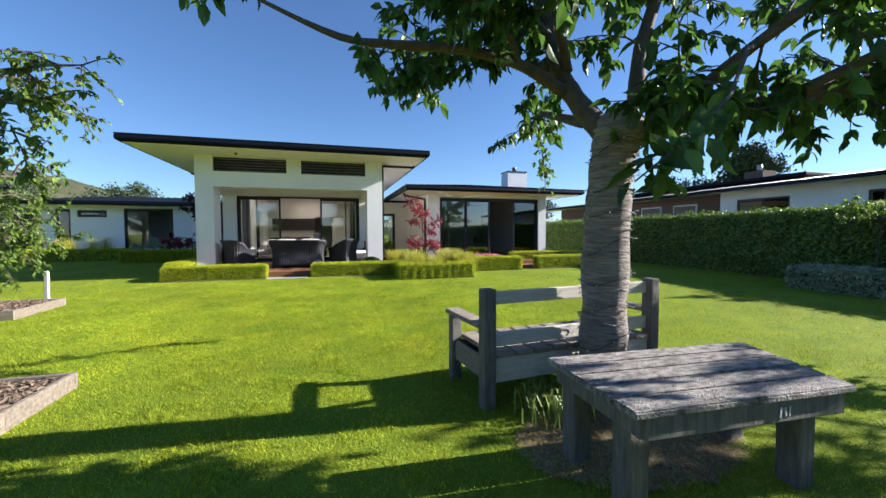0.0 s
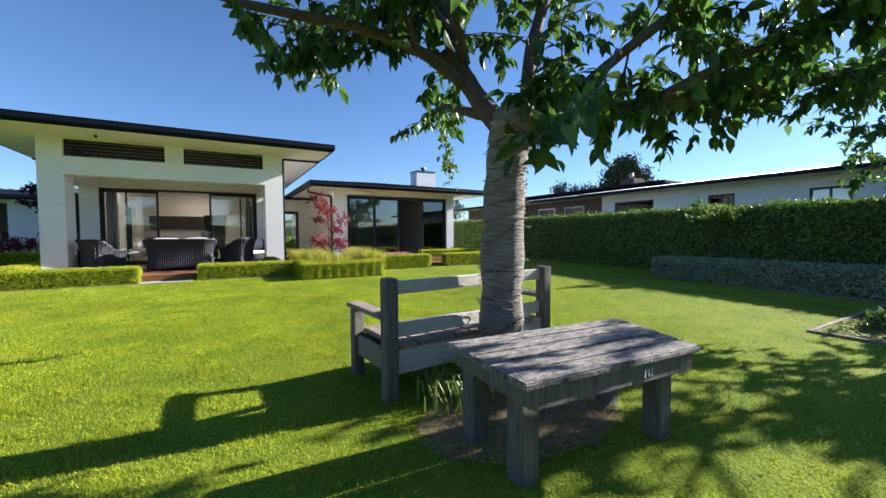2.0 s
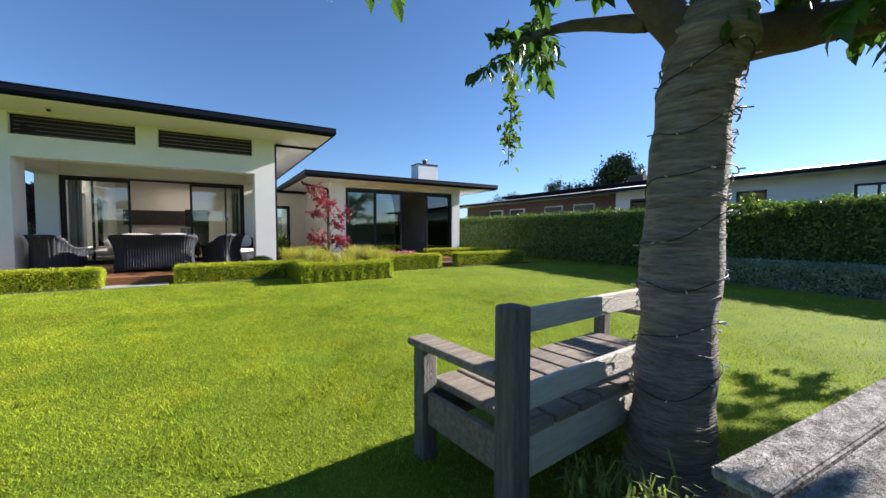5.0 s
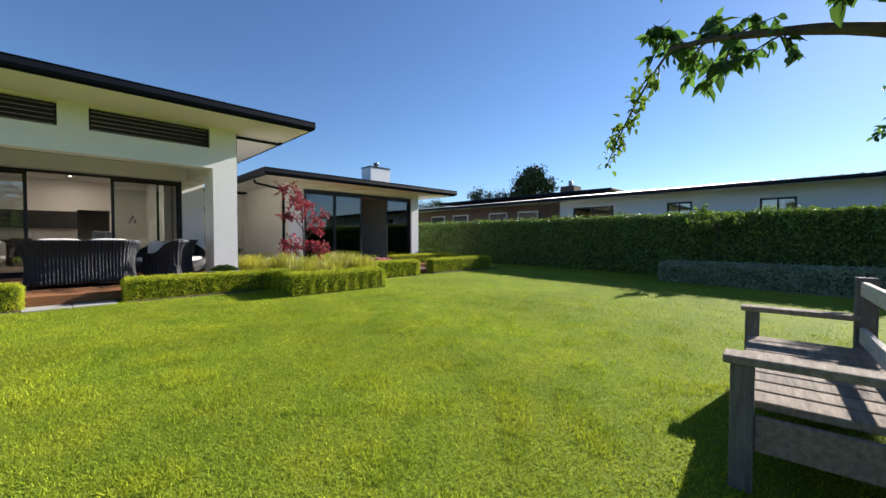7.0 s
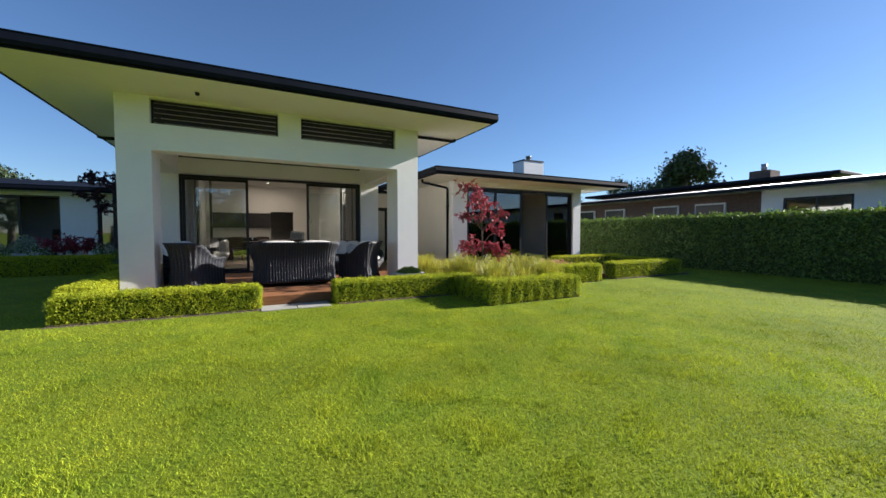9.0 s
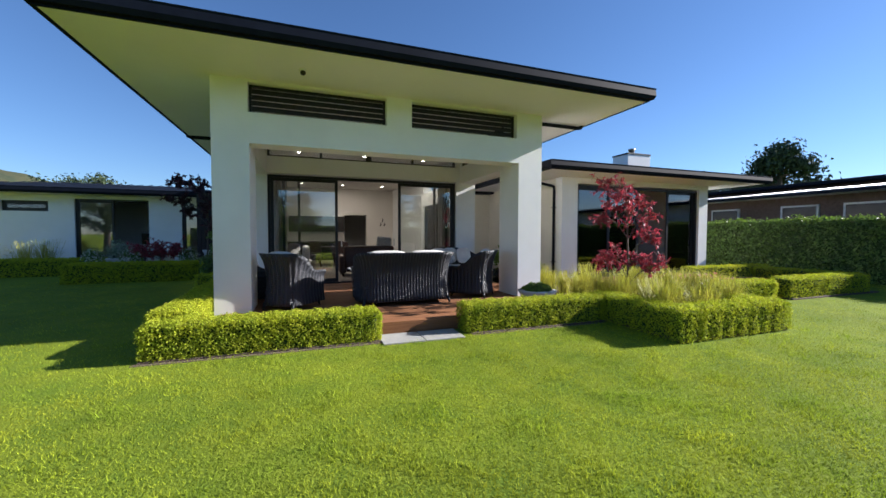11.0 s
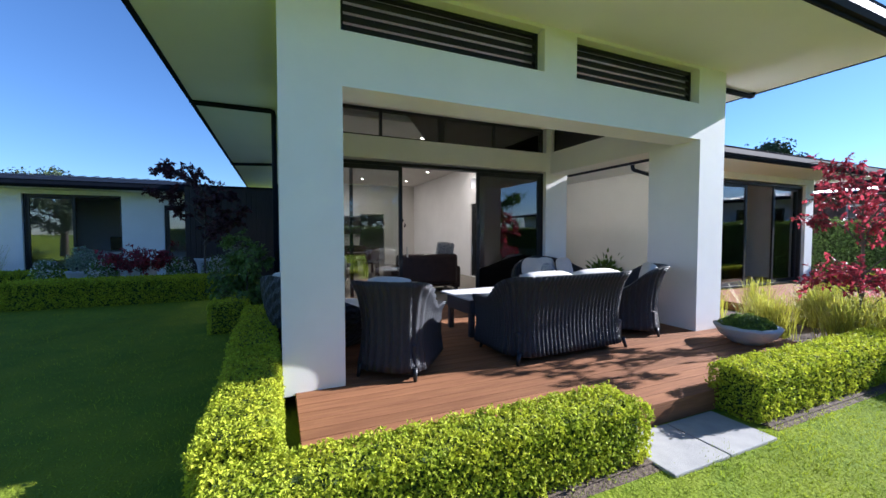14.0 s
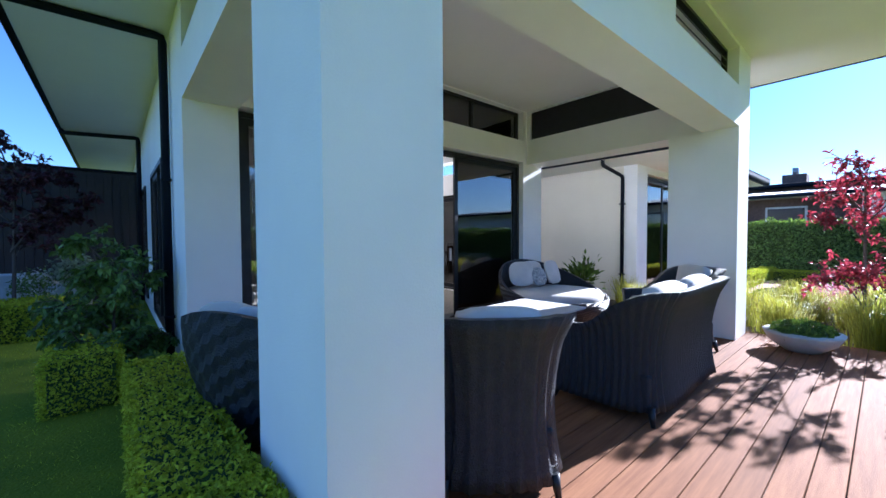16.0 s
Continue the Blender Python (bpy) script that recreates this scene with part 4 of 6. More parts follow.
# ---- neighbour's house ----
def neighbour():
    X = 17.5
    e = thing("neighbour_house", "long low white neighbouring house behind hedge", "house")
    part("wall", boxes((X, -6, 0.1, X + 0.3, 4.1, 3.35), (X, 5.15, 0.1, X + 0.3, 7.35, 3.35), (X, 8.3, 0.1, X + 0.3, 10.6, 3.35), (X, 12.65, 0.1, X + 0.3, 13.4, 3.35),
                       (X, 4.1, 2.88, X + 0.3, 5.15, 3.35), (X, 7.35, 2.92, X + 0.3, 8.3, 3.35), (X, 10.6, 2.94, X + 0.3, 12.65, 3.35),
                       (X, 4.1, 0.1, X + 0.3, 5.15, 2.2), (X, 7.35, 0.1, X + 0.3, 8.3, 2.2), (X, 10.6, 0.1, X + 0.3, 12.65, 2.2)), RENDER, e, "white rendered wall")
    part("brick_wall", boxes((X + 0.6, 13.4, 0.1, X + 0.9, 27, 3.4)), BRICK, e, "dark brown brick wall")
    part("inner_wall", boxes((X + 2.5, -6, 0.1, X + 2.6, 27, 3.4)), PLASTER, e)
    for y0, y1, z0, z1 in ((4.1, 5.15, 2.2, 2.88), (7.35, 8.3, 2.2, 2.92), (10.6, 12.65, 2.2, 2.94)):
        w = part("window_frame", boxes((X + 0.02, y0, z0, X + 0.12, y0 + 0.07, z1), (X + 0.02, y1 - 0.07, z0, X + 0.12, y1, z1), (X + 0.02, y0, z0, X + 0.12, y1, z0 + 0.06), (X + 0.02, y0, z1 - 0.07, X + 0.12, y1, z1),
                                       (X + 0.03, (y0 + y1) / 2 - 0.03, z0, X + 0.1, (y0 + y1) / 2 + 0.03, z1)), ALU, e)
        part("pane", boxes((X + 0.06, y0 + 0.05, z0 + 0.05, X + 0.07, y1 - 0.05, z1 - 0.05)), GLASS, w)
    for y0 in (15.0, 17.2, 20.4, 22.6):
        w = part("window_frame", boxes((X + 0.5, y0, 2.1, X + 0.597, y0 + 1.4, 2.95)), WHITEPAINT, e, "white framed window")
        part("pane", boxes((X + 0.485, y0 + 0.08, 2.18, X + 0.499, y0 + 1.32, 2.87)), KITCHEN, w, "dark reflecting pane")
    # skillion roof, rising away, with ribs and a dark gutter
    bm = bmesh.new()
    for a, b, c, d in (((16.6, -7, 3.42), (16.6, 14.2, 3.42), (21.5, 14.2, 3.95), (21.5, -7, 3.95)), ((17.0, 14.2, 3.45), (17.0, 28, 3.45), (22, 28, 4.0), (22, 14.2, 4.0))):
        v = [bm.verts.new(p) for p in (a, b, c, d)] + [bm.verts.new((p[0], p[1], p[2] - 0.06)) for p in (a, b, c, d)]
        for f in ((0, 1, 2, 3), (7, 6, 5, 4), (0, 4, 5, 1), (1, 5, 6, 2), (2, 6, 7, 3), (3, 7, 4, 0)):
            bm.faces.new([v[i] for i in f])
    bmesh.ops.recalc_face_normals(bm, faces=bm.faces)
    r = part("roof", bm, ROOFLIGHT, e, "pale ribbed steel roof")
    bm = bmesh.new()
    y = -6.9
    while y < 28:
        x0, z0 = (16.6, 3.435) if y < 14.2 else (17.0, 3.465)
        tube(bm, [(x0, y, z0), (x0 + 4.9, y, z0 + 0.53)], [0.025, 0.025], 4, False)
        y += 0.45
    part("roof_rib", bm, ROOFLIGHT, r)
    part("gutter", boxes((16.48, -7, 3.27, 16.598, 14.2, 3.40), (16.9, 14.2, 3.3, 16.998, 28, 3.43), bevel=0.02), STEEL, e)
    part("eave_lining", boxes((16.6, -7, 3.30, 17.5, 14.2, 3.345), (17.0, 14.2, 3.32, 18.1, 28, 3.37)), SOFFIT, e)
    # raised roof behind
    part("upper_wall", boxes((21.5, 12.5, 3.3, 21.8, 25, 4.1), bevel=0.0), BRICK, e)
    part("upper_roof", boxes((20.8, 12, 4.1, 27, 26, 4.26), bevel=0.03), STEEL, e, "dark flat raised roof")
    c = part("chimney", boxes((23.5, 15.6, 4.24, 24.6, 16.6, 5.0), bevel=0.02), BRICK, e, "brick chimney")
    bm = bmesh.new()
    tube(bm, [(24, 16.1, 5.0), (24, 16.1, 5.4)], [0.14, 0.14], 12)
    part("chimney_pot", bm, ROOFLIGHT, c)


neighbour()


# ---- plants ----
def tree(name, label, limbs, leafmat, leaf_len, leaf_w, seed, bark=BARK, twigs=9, twig_len=0.7, leaves_per=16, levels=2, droop=0.9, spread=0.9, start=0.35, lift=0.25):
    """A tree from tapered limbs (lists of points and radii), each sprouting side shoots that carry drooping leaves."""
    rng = np.random.default_rng(seed)
    e = thing(name, label, "tree")
    shoots = []
    for i, (pts, radii, leafy) in enumerate(limbs):
        # smooth the polyline
        P = np.array(pts, dtype=float)
        t = np.linspace(0, len(P) - 1, (len(P) - 1) * 5 + 1)
        k = np.clip(t.astype(int), 0, len(P) - 2)
        u = (t - k)[:, None]
        p0, p1, p2, p3 = P[np.maximum(k - 1, 0)], P[k], P[k + 1], P[np.minimum(k + 2, len(P) - 1)]
        C = 0.5 * (2 * p1 + (p2 - p0) * u + (2 * p0 - 5 * p1 + 4 * p2 - p3) * u ** 2 + (3 * p1 - p0 - 3 * p2 + p3) * u ** 3)
        R = np.interp(t, np.arange(len(P)), radii)
        if radii[0] > 0.03:
            R = R * (1 + 0.05 * np.sin(t * 9.0 + i) + rng.normal(0, 0.02, len(R)))
        bm = bmesh.new()
        tube(bm, [Vector(c) for c in C], list(R), 18 if radii[0] > 0.1 else 8)
        part("trunk" if i == 0 else "limb", bm, bark if i == 0 else TWIG, e)
        if leafy:
            n = int(leafy)
            for _ in range(n):
                j = rng.uniform(start, 1.0) * (len(C) - 1)
                jj = int(min(j, len(C) - 2))
                at = C[jj] + (C[jj + 1] - C[jj]) * (j - jj)
                d = C[jj + 1] - C[jj]
                d = d / np.linalg.norm(d)
                v = d * 0.5 + rng.normal(0, spread, 3) * np.array([1, 1, 0.6]) + np.array([0, 0, lift])
                shoots.append((at, v / np.linalg.norm(v), rng.uniform(0.5, 1.2) * twig_len))
    bm = bmesh.new()
    lp, la = [], []

    def shoot(at, v, length, level):
        pts, d, p = [at], v.copy(), at.copy()
        for s in range(4):
            d = d + rng.normal(0, 0.16, 3) + np.array([0, 0, -0.10])
            d /= np.linalg.norm(d)
            p = p + d * length / 4
            pts.append(p.copy())
        r = 0.0045 + 0.012 * length * (1 if level else 0.45)
        tube(bm, [Vector(q) for q in pts], [r, r * 0.8, r * 0.6, r * 0.45, r * 0.25], 5, False)
        if level:
            for _ in range(3):
                k = rng.integers(1, 4)
                w = d + rng.normal(0, 0.8, 3)
                shoot(pts[k], w / np.linalg.norm(w), length * rng.uniform(0.4, 0.7), level - 1)
        for _ in range(leaves_per):
            f = rng.uniform(0.15, 1.0) * 4
            k = int(min(f, 3))
            q = pts[k] + (pts[k + 1] - pts[k]) * (f - k)
            lp.append(q)
            la.append(d * 0.5 + rng.normal(0, 0.75, 3) + np.array([0, 0, -droop]))

    for at, v, length in shoots:
        shoot(at, v, length, levels - 1)
    part("branchwork", bm, TWIG, e)
    v, f = big_leaves(np.array(lp), np.array(la), leaf_len, leaf_w, rng)
    raw("crown", v, f, leafmat, e)
    return e


def cherry():
    limbs = [
        ([(2.27, 2.76, -0.05), (2.27, 2.76, 0.1), (2.27, 2.75, 0.5), (2.265, 2.73, 1.2), (2.275, 2.70, 1.9), (2.29, 2.66, 2.2), (2.30, 2.63, 2.34), (2.30, 2.63, 2.46)], [0.26, 0.225, 0.195, 0.185, 0.175, 0.18, 0.205, 0.16], 0),
        ([(2.24, 2.68, 2.3), (2.08, 2.85, 2.60), (1.95, 2.98, 2.95), (1.88, 3.05, 3.4), (1.7, 3.2, 4.1), (1.6, 3.2, 5.0)], [0.11, 0.085, 0.075, 0.065, 0.045, 0.015], 21),
        ([(1.95, 2.9, 2.72), (1.5, 2.83, 2.86), (1.0, 2.8, 2.90), (0.5, 2.8, 2.87), (0.09, 2.8, 2.87), (-0.45, 2.8, 3.05)], [0.055, 0.045, 0.04, 0.034, 0.026, 0.01], 2),
        ([(1.93, 3.0, 2.95), (1.5, 3.3, 3.08), (1.1, 3.6, 3.2), (0.75, 3.75, 3.2)], [0.04, 0.03, 0.02, 0.008], 20),
        ([(1.5, 2.83, 2.86), (1.25, 2.6, 3.0), (1.0, 2.45, 3.1)], [0.03, 0.02, 0.01], 12),
        ([(2.12, 2.85, 2.45), (2.12, 3.35, 2.66), (2.28, 3.9, 2.86), (2.45, 4.27, 2.97)], [0.05, 0.035, 0.025, 0.018], 7),
        ([(2.45, 4.27, 2.98), (2.7, 4.55, 2.8), (2.95, 4.85, 2.5), (3.14, 5.1, 2.15)], [0.012, 0.010, 0.008, 0.004], 0),
        ([(2.36, 2.62, 2.3), (2.7, 2.32, 2.37), (3.1, 2.0, 2.43), (4.4, 1.6, 2.72), (5.3, 1.4, 2.95), (6.2, 1.2, 3.1)], [0.12, 0.095, 0.08, 0.06, 0.04, 0.012], 44),
        ([(2.4, 2.66, 2.35), (2.55, 2.72, 2.65), (2.6, 2.72, 3.1), (2.75, 2.6, 3.8), (2.9, 2.4, 4.9)], [0.09, 0.075, 0.06, 0.045, 0.015], 27),
        ([(2.6, 2.45, 2.42), (2.75, 1.9, 2.75), (2.9, 1.3, 3.0), (3.1, 0.6, 3.2)], [0.05, 0.04, 0.028, 0.01], 24),
        ([(2.0, 2.9, 2.9), (1.6, 2.5, 3.2), (1.4, 2.2, 3.35), (1.2, 2.0, 3.45)], [0.04, 0.03, 0.022, 0.01], 20),
        ([(1.9, 3.0, 3.2), (1.4, 2.9, 3.5), (1.2, 2.6, 3.8), (0.95, 2.4, 4.0)], [0.04, 0.03, 0.022, 0.01], 24),
        ([(3.1, 2.0, 2.43), (3.5, 1.5, 2.7), (4.0, 0.9, 2.95), (4.8, 0.4, 3.1)], [0.04, 0.032, 0.024, 0.01], 26),
        ([(2.55, 2.45, 2.42), (2.45, 2.25, 2.50), (2.38, 2.1, 2.46), (2.32, 1.98, 2.36)], [0.03, 0.022, 0.014, 0.006], 12),
    ]
    tree("cherry_tree", "cherry tree with ringed grey bark beside a bench", limbs, CHERRYLEAF, 0.14, 0.066, 21, twig_len=0.55, leaves_per=10, levels=2)
    rng = np.random.default_rng(3)
    # hanging sprig, its sunlight put in by a paler leaf colour than the crown
    t = rng.uniform(0.1, 1, 130)
    P = np.array([(2.45, 4.27, 2.98), (2.7, 4.55, 2.8), (2.95, 4.85, 2.5), (3.14, 5.1, 2.15)])
    q = np.stack([np.interp(t * 3, np.arange(4), P[:, k]) for k in range(3)], 1) + rng.normal(0, 0.05, (130, 3))
    v, f = big_leaves(q, rng.normal(0, 0.7, (130, 3)) + np.array([0.2, 0.2, -0.6]), 0.10, 0.05, rng)
    raw("sprig", v, f, YOUNGLEAF, bpy.data.objects["cherry_tree"])
    # bark rings: raised lenticel bands round the trunk
    bm = bmesh.new()
    for i in range(190):
        z = rng.uniform(0.15, 2.2)
        r = np.interp(z, [0, 0.1, 0.5, 1.2, 1.9, 2.25], [0.245, 0.228, 0.198, 0.188, 0.178, 0.19])
        cx, cy = np.interp(z, [0, 1.2, 2.2], [2.25, 2.25, 2.29]), np.interp(z, [0, 1.2, 2.2], [2.76, 2.73, 2.66])
        a0, da = rng.uniform(0, 6.28), rng.uniform(0.5, 1.6)
        pts = [(cx + math.cos(a0 + da * s / 8) * (r + 0.002), cy + math.sin(a0 + da * s / 8) * (r + 0.002), z + 0.008 * math.sin(s * 1.3 + i)) for s in range(9)]
        w = rng.uniform(0.002, 0.006)
        tube(bm, pts, [w * 0.3, w * 0.8, w, w, w, w, w, w * 0.8, w * 0.3], 5, False)
    part("bark_ring", bm, BARK, bpy.data.objects["cherry_tree"])


cherry()


def small_tree(name, label, x, y, h, r, leafmat, seed, leaf=0.09, n=7, per=14, trunk=0.04, levels=2, low=0.3, twig=0.5, droop=0.5):
    rng = np.random.default_rng(seed)
    z = ground_z(x, y) - 0.03
    top = Vector((x + rng.normal(0, 0.08), y + rng.normal(0, 0.08), z + h * 0.8))
    limbs = [([(x, y, z), (x + 0.03, y, z + h * 0.3), (top.x, top.y, top.z)], [trunk, trunk * 0.8, trunk * 0.3], 10)]
    for i in range(n):
        a = i * 2.4 + rng.uniform(-0.4, 0.4)
        zz = z + h * rng.uniform(low, 0.8)
        rr = r * rng.uniform(0.6, 1.0)
        limbs.append(([(x, y, zz), (x + math.cos(a) * rr * 0.5, y + math.sin(a) * rr * 0.5, zz + h * 0.10), (x + math.cos(a) * rr, y + math.sin(a) * rr, zz + h * 0.14)],
                      [trunk * 0.45, trunk * 0.3, trunk * 0.12], 8))
    return tree(name, label, limbs, leafmat, leaf, leaf * 0.5, seed, TWIG, twig_len=twig, leaves_per=per, levels=levels, droop=droop, start=0.45)


small_tree("red_maple", "small crimson-leaved maple in the tussock bed", 3.12, 12.95, 2.95, 0.55, REDLEAF, 31, 0.075, 10, 8, 0.026, 2, 0.15, 0.30, 0.1)
small_tree("purple_maple", "dark purple-leaved maple in the shaded garden", -5.95, 22.3, 3.6, 1.15, PURPLELEAF, 32, 0.09, 10, 18, 0.03, 2, 0.35, 0.4, 0.1)
small_tree("garden_sapling", "slender young tree standing in the lavender bed", 12.2, 5.6, 2.2, 0.5, YOUNGLEAF, 33, 0.11, 7, 16, 0.02, 1, 0.65, 0.4)
small_tree("young_tree", "young leafy tree in a timber-edged bed", -3.15, 4.05, 3.3, 1.2, YOUNGLEAF, 34, 0.075, 10, 13, 0.05, 2, 0.35, 0.6)
small_tree("young_tree", "leafy tree shading the timber-edged garden bed", 10.2, 0.4, 4.6, 2.2, CHERRYLEAF, 35, 0.13, 14, 15, 0.07, 2, 0.35, 0.8)
small_tree("garden_shrub", "bushy green shrub beside the timber edging", -6.0, 8.8, 2.6, 1.2, YOUNGLEAF, 36, 0.08, 12, 18, 0.03, 2, 0.05, 0.5)
small_tree("garden_shrub", "dark green shrub against the shaded house wall", -4.7, 18.3, 1.6, 0.5, LAURELLEAF, 37, 0.08, 12, 16, 0.02, 2, 0.1, 0.35)


def tussock(x, y, h, n, seed, label, material=TUSSOCK, wide=1.0):
    rng = np.random.default_rng(seed)
    a = rng.uniform(0, 2 * math.pi, n)
    out = rng.uniform(0.15, 1.0, n) * h * 0.75
    hh = h * rng.uniform(0.6, 1.1, n)
    w = rng.uniform(0.003, 0.006, n) * wide
    base = np.stack([rng.normal(0, 0.09, n), rng.normal(0, 0.09, n), np.zeros(n)], 1)
    dirv = np.stack([np.cos(a), np.sin(a), np.zeros(n)], 1)
    side = np.stack([-np.sin(a), np.cos(a), np.zeros(n)], 1)
    up = np.array([0, 0, 1.0])
    rows = []
    for f, o, z, ww in ((0, 0, 0, 1.0), (1, 0.25, 0.55, 0.9), (2, 0.6, 0.95, 0.65), (3, 1.0, 0.92, 0.1)):
        c = base + dirv * (out * o)[:, None] + up * (hh * z)[:, None]
        rows += [c - side * (w * ww)[:, None], c + side * (w * ww)[:, None]]
    verts = np.stack(rows, 1).reshape(-1, 3)
    i = np.arange(n)[:, None] * 8
    faces = np.concatenate([np.concatenate([i + k, i + k + 1, i + k + 3, i + k + 2], 1) for k in (0, 2, 4)], 0)
    ob = raw("tussock_grass", verts, faces, material)
    ob.location = (x, y, ground_z(x, y) + 0.02)
    tagged(ob, label, "ornamental grass", "tussocks")


rng = np.random.default_rng(77)
for i in range(26):
    x, y = rng.uniform(2.3, 4.6), rng.uniform(11.5, 14.4)
    if abs(x - 3.12) < 0.15 and abs(y - 12.95) < 0.15:
        continue
    tussock(x, y, rng.uniform(0.55, 0.8), 240, 100 + i, "golden-green arching tussock grass in bark mulch")
for i in range(8):
    tussock(rng.uniform(2.1, 3.4), rng.uniform(14.8, 16.5), rng.uniform(0.5, 0.7), 200, 140 + i, "green tussock clump beside the cream wall")
for i in range(6):
    tussock(rng.uniform(4.6, 6.4), rng.uniform(13.1, 14.3), rng.uniform(0.35, 0.5), 150, 160 + i, "low tussock clump behind the box hedge")
for i in range(6):
    tussock(rng.uniform(-14, -10.5), rng.uniform(24.9, 25.5), rng.uniform(0.9, 1.2), 200, 170 + i, "tall tussock clump before the far wing")
# strappy plant under the bench
for i, (x, y) in enumerate(((1.56, 2.58), (1.78, 2.52), (1.66, 2.80))):
    tussock(x, y, 0.22, 44, 180 + i, "pale green strappy lily clump beneath the bench", LILY, 1.6)


def flower_bed():
    rng = np.random.default_rng(8)
    n = 900
    p = np.stack([rng.uniform(4.5, 6.3, n), rng.uniform(12.95, 13.8, n), rng.uniform(0.4, 0.72, n)], 1)
    v, f = leaf_cloud(p, np.tile([[0, -0.3, 1.0]], (n, 1)), 0.06, 0.05, rng)
    ob = raw("pink_flowers", v, f, mat("pink_petal", (0.55, 0.10, 0.16), (0.62, 0.3, 0.32), 6, 0.6, rand=0.3, island=True, trans=0.3))
    tagged(ob, "low pink flowering shrub behind the box hedge", "flowers", kind="stuff")


flower_bed()


def far_tree(name, label, x, y, h, r, seed, conifer=False, n=5000):
    rng = np.random.default_rng(seed)
    e = thing(name, label, "tree", (x, y, 0))
    bm = bmesh.new()
    tube(bm, [(0, 0, 0), (0.1, 0, h * 0.5), (0, 0.1, h * 0.92)], [r * 0.09, r * 0.06, r * 0.015], 10)
    part("trunk", bm, TWIG, e)
    k = 46
    a = rng.uniform(0, 6.28, k)
    zz = rng.uniform(0.35, 0.97, k)
    rad = (1.05 - zz) / 0.7 if conifer else np.sqrt(np.clip(1 - ((zz - 0.66) / 0.36) ** 2, 0.05, 1))
    rr = rad * r * rng.uniform(0.45, 1.0, k)
    bm = bmesh.new()
    cent = []
    for i in range(k):
        c = (math.cos(a[i]) * rr[i], math.sin(a[i]) * rr[i], zz[i] * h)
        tube(bm, [(0, 0, zz[i] * h - 0.15 * h * rad[i] if zz[i] < 0.9 else zz[i] * h * 0.9), c], [r * 0.02, r * 0.006], 5, False)
        cent.append(c)
    part("branch", bm, TWIG, e)
    cent = np.array(cent)
    q = cent[rng.integers(0, k, n)]
    g = rng.normal(0, 1, (n, 3))
    p = q + g * r * np.array([0.13, 0.13, 0.09])
    v, f = leaf_cloud(p, g, r * 0.085, r * 0.05, rng)
    raw("crown", v, f, FARLEAF, e)


far_tree("far_pine", "dark broad pine beyond the neighbour's roof", 62, 43, 14.5, 7.0, 41, True, 7000)
far_tree("far_pine", "lower dark tree beyond the neighbour's roof", 53, 46, 10.8, 4.5, 42)
for i, (x, y, h, r) in enumerate(((14, 52, 7.5, 4), (-30, 70, 9, 5), (-14, 62, 7, 4), (-38, 60, 8, 5), (-22, 48, 6, 3.5), (48, 56, 8.5, 4), (34, 60, 8.5, 4.5))):
    far_tree("far_tree", "distant dark green leafy tree", x, y, h, r, 50 + i, n=3500)
for i, (x, y, h, r) in enumerate(((-12, -16, 7, 3.5), (-4, -18, 6, 3.2), (5, -17, 7.5, 3.8), (12, -19, 6.5, 3.4), (-20, -6, 7, 3.5), (-19, 5, 6, 3))):
    far_tree("garden_tree", "leafy tree closing the garden behind the hedge", x, y, h, r, 70 + i, n=4000)


def hills():
    rng = np.random.default_rng(9)
    verts, faces = [], []
    n = 120
    for i in range(n + 1):
        t = i / n
        ang = radians(-75 + 150 * t)
        R = 320
        base = np.array([-math.sin(ang) * R, math.cos(ang) * R])
        h = 8 + 34 * math.exp(-((t - 0.73) / 0.12) ** 2) + 4 * math.sin(t * 17) + 2.5 * math.sin(t * 47 + 1) + rng.uniform(0, 2.5)
        for k, (s, hh) in enumerate(((1.0, -1), (1.04, 0.6), (1.1, 1.0), (1.4, 0.2))):
            verts.append((base[0] * s, base[1] * s, h * hh if hh > 0 else -1))
    for i in range(n):
        for k in range(3):
            faces.append((i * 4 + k, i * 4 + k + 1, i * 4 + 4 + k + 1, i * 4 + 4 + k))
    ob = raw("backdrop", verts, faces, HILL, smooth=True)
    tagged(ob, "low wooded hills on the far horizon", "hills", kind="structure")


hills()


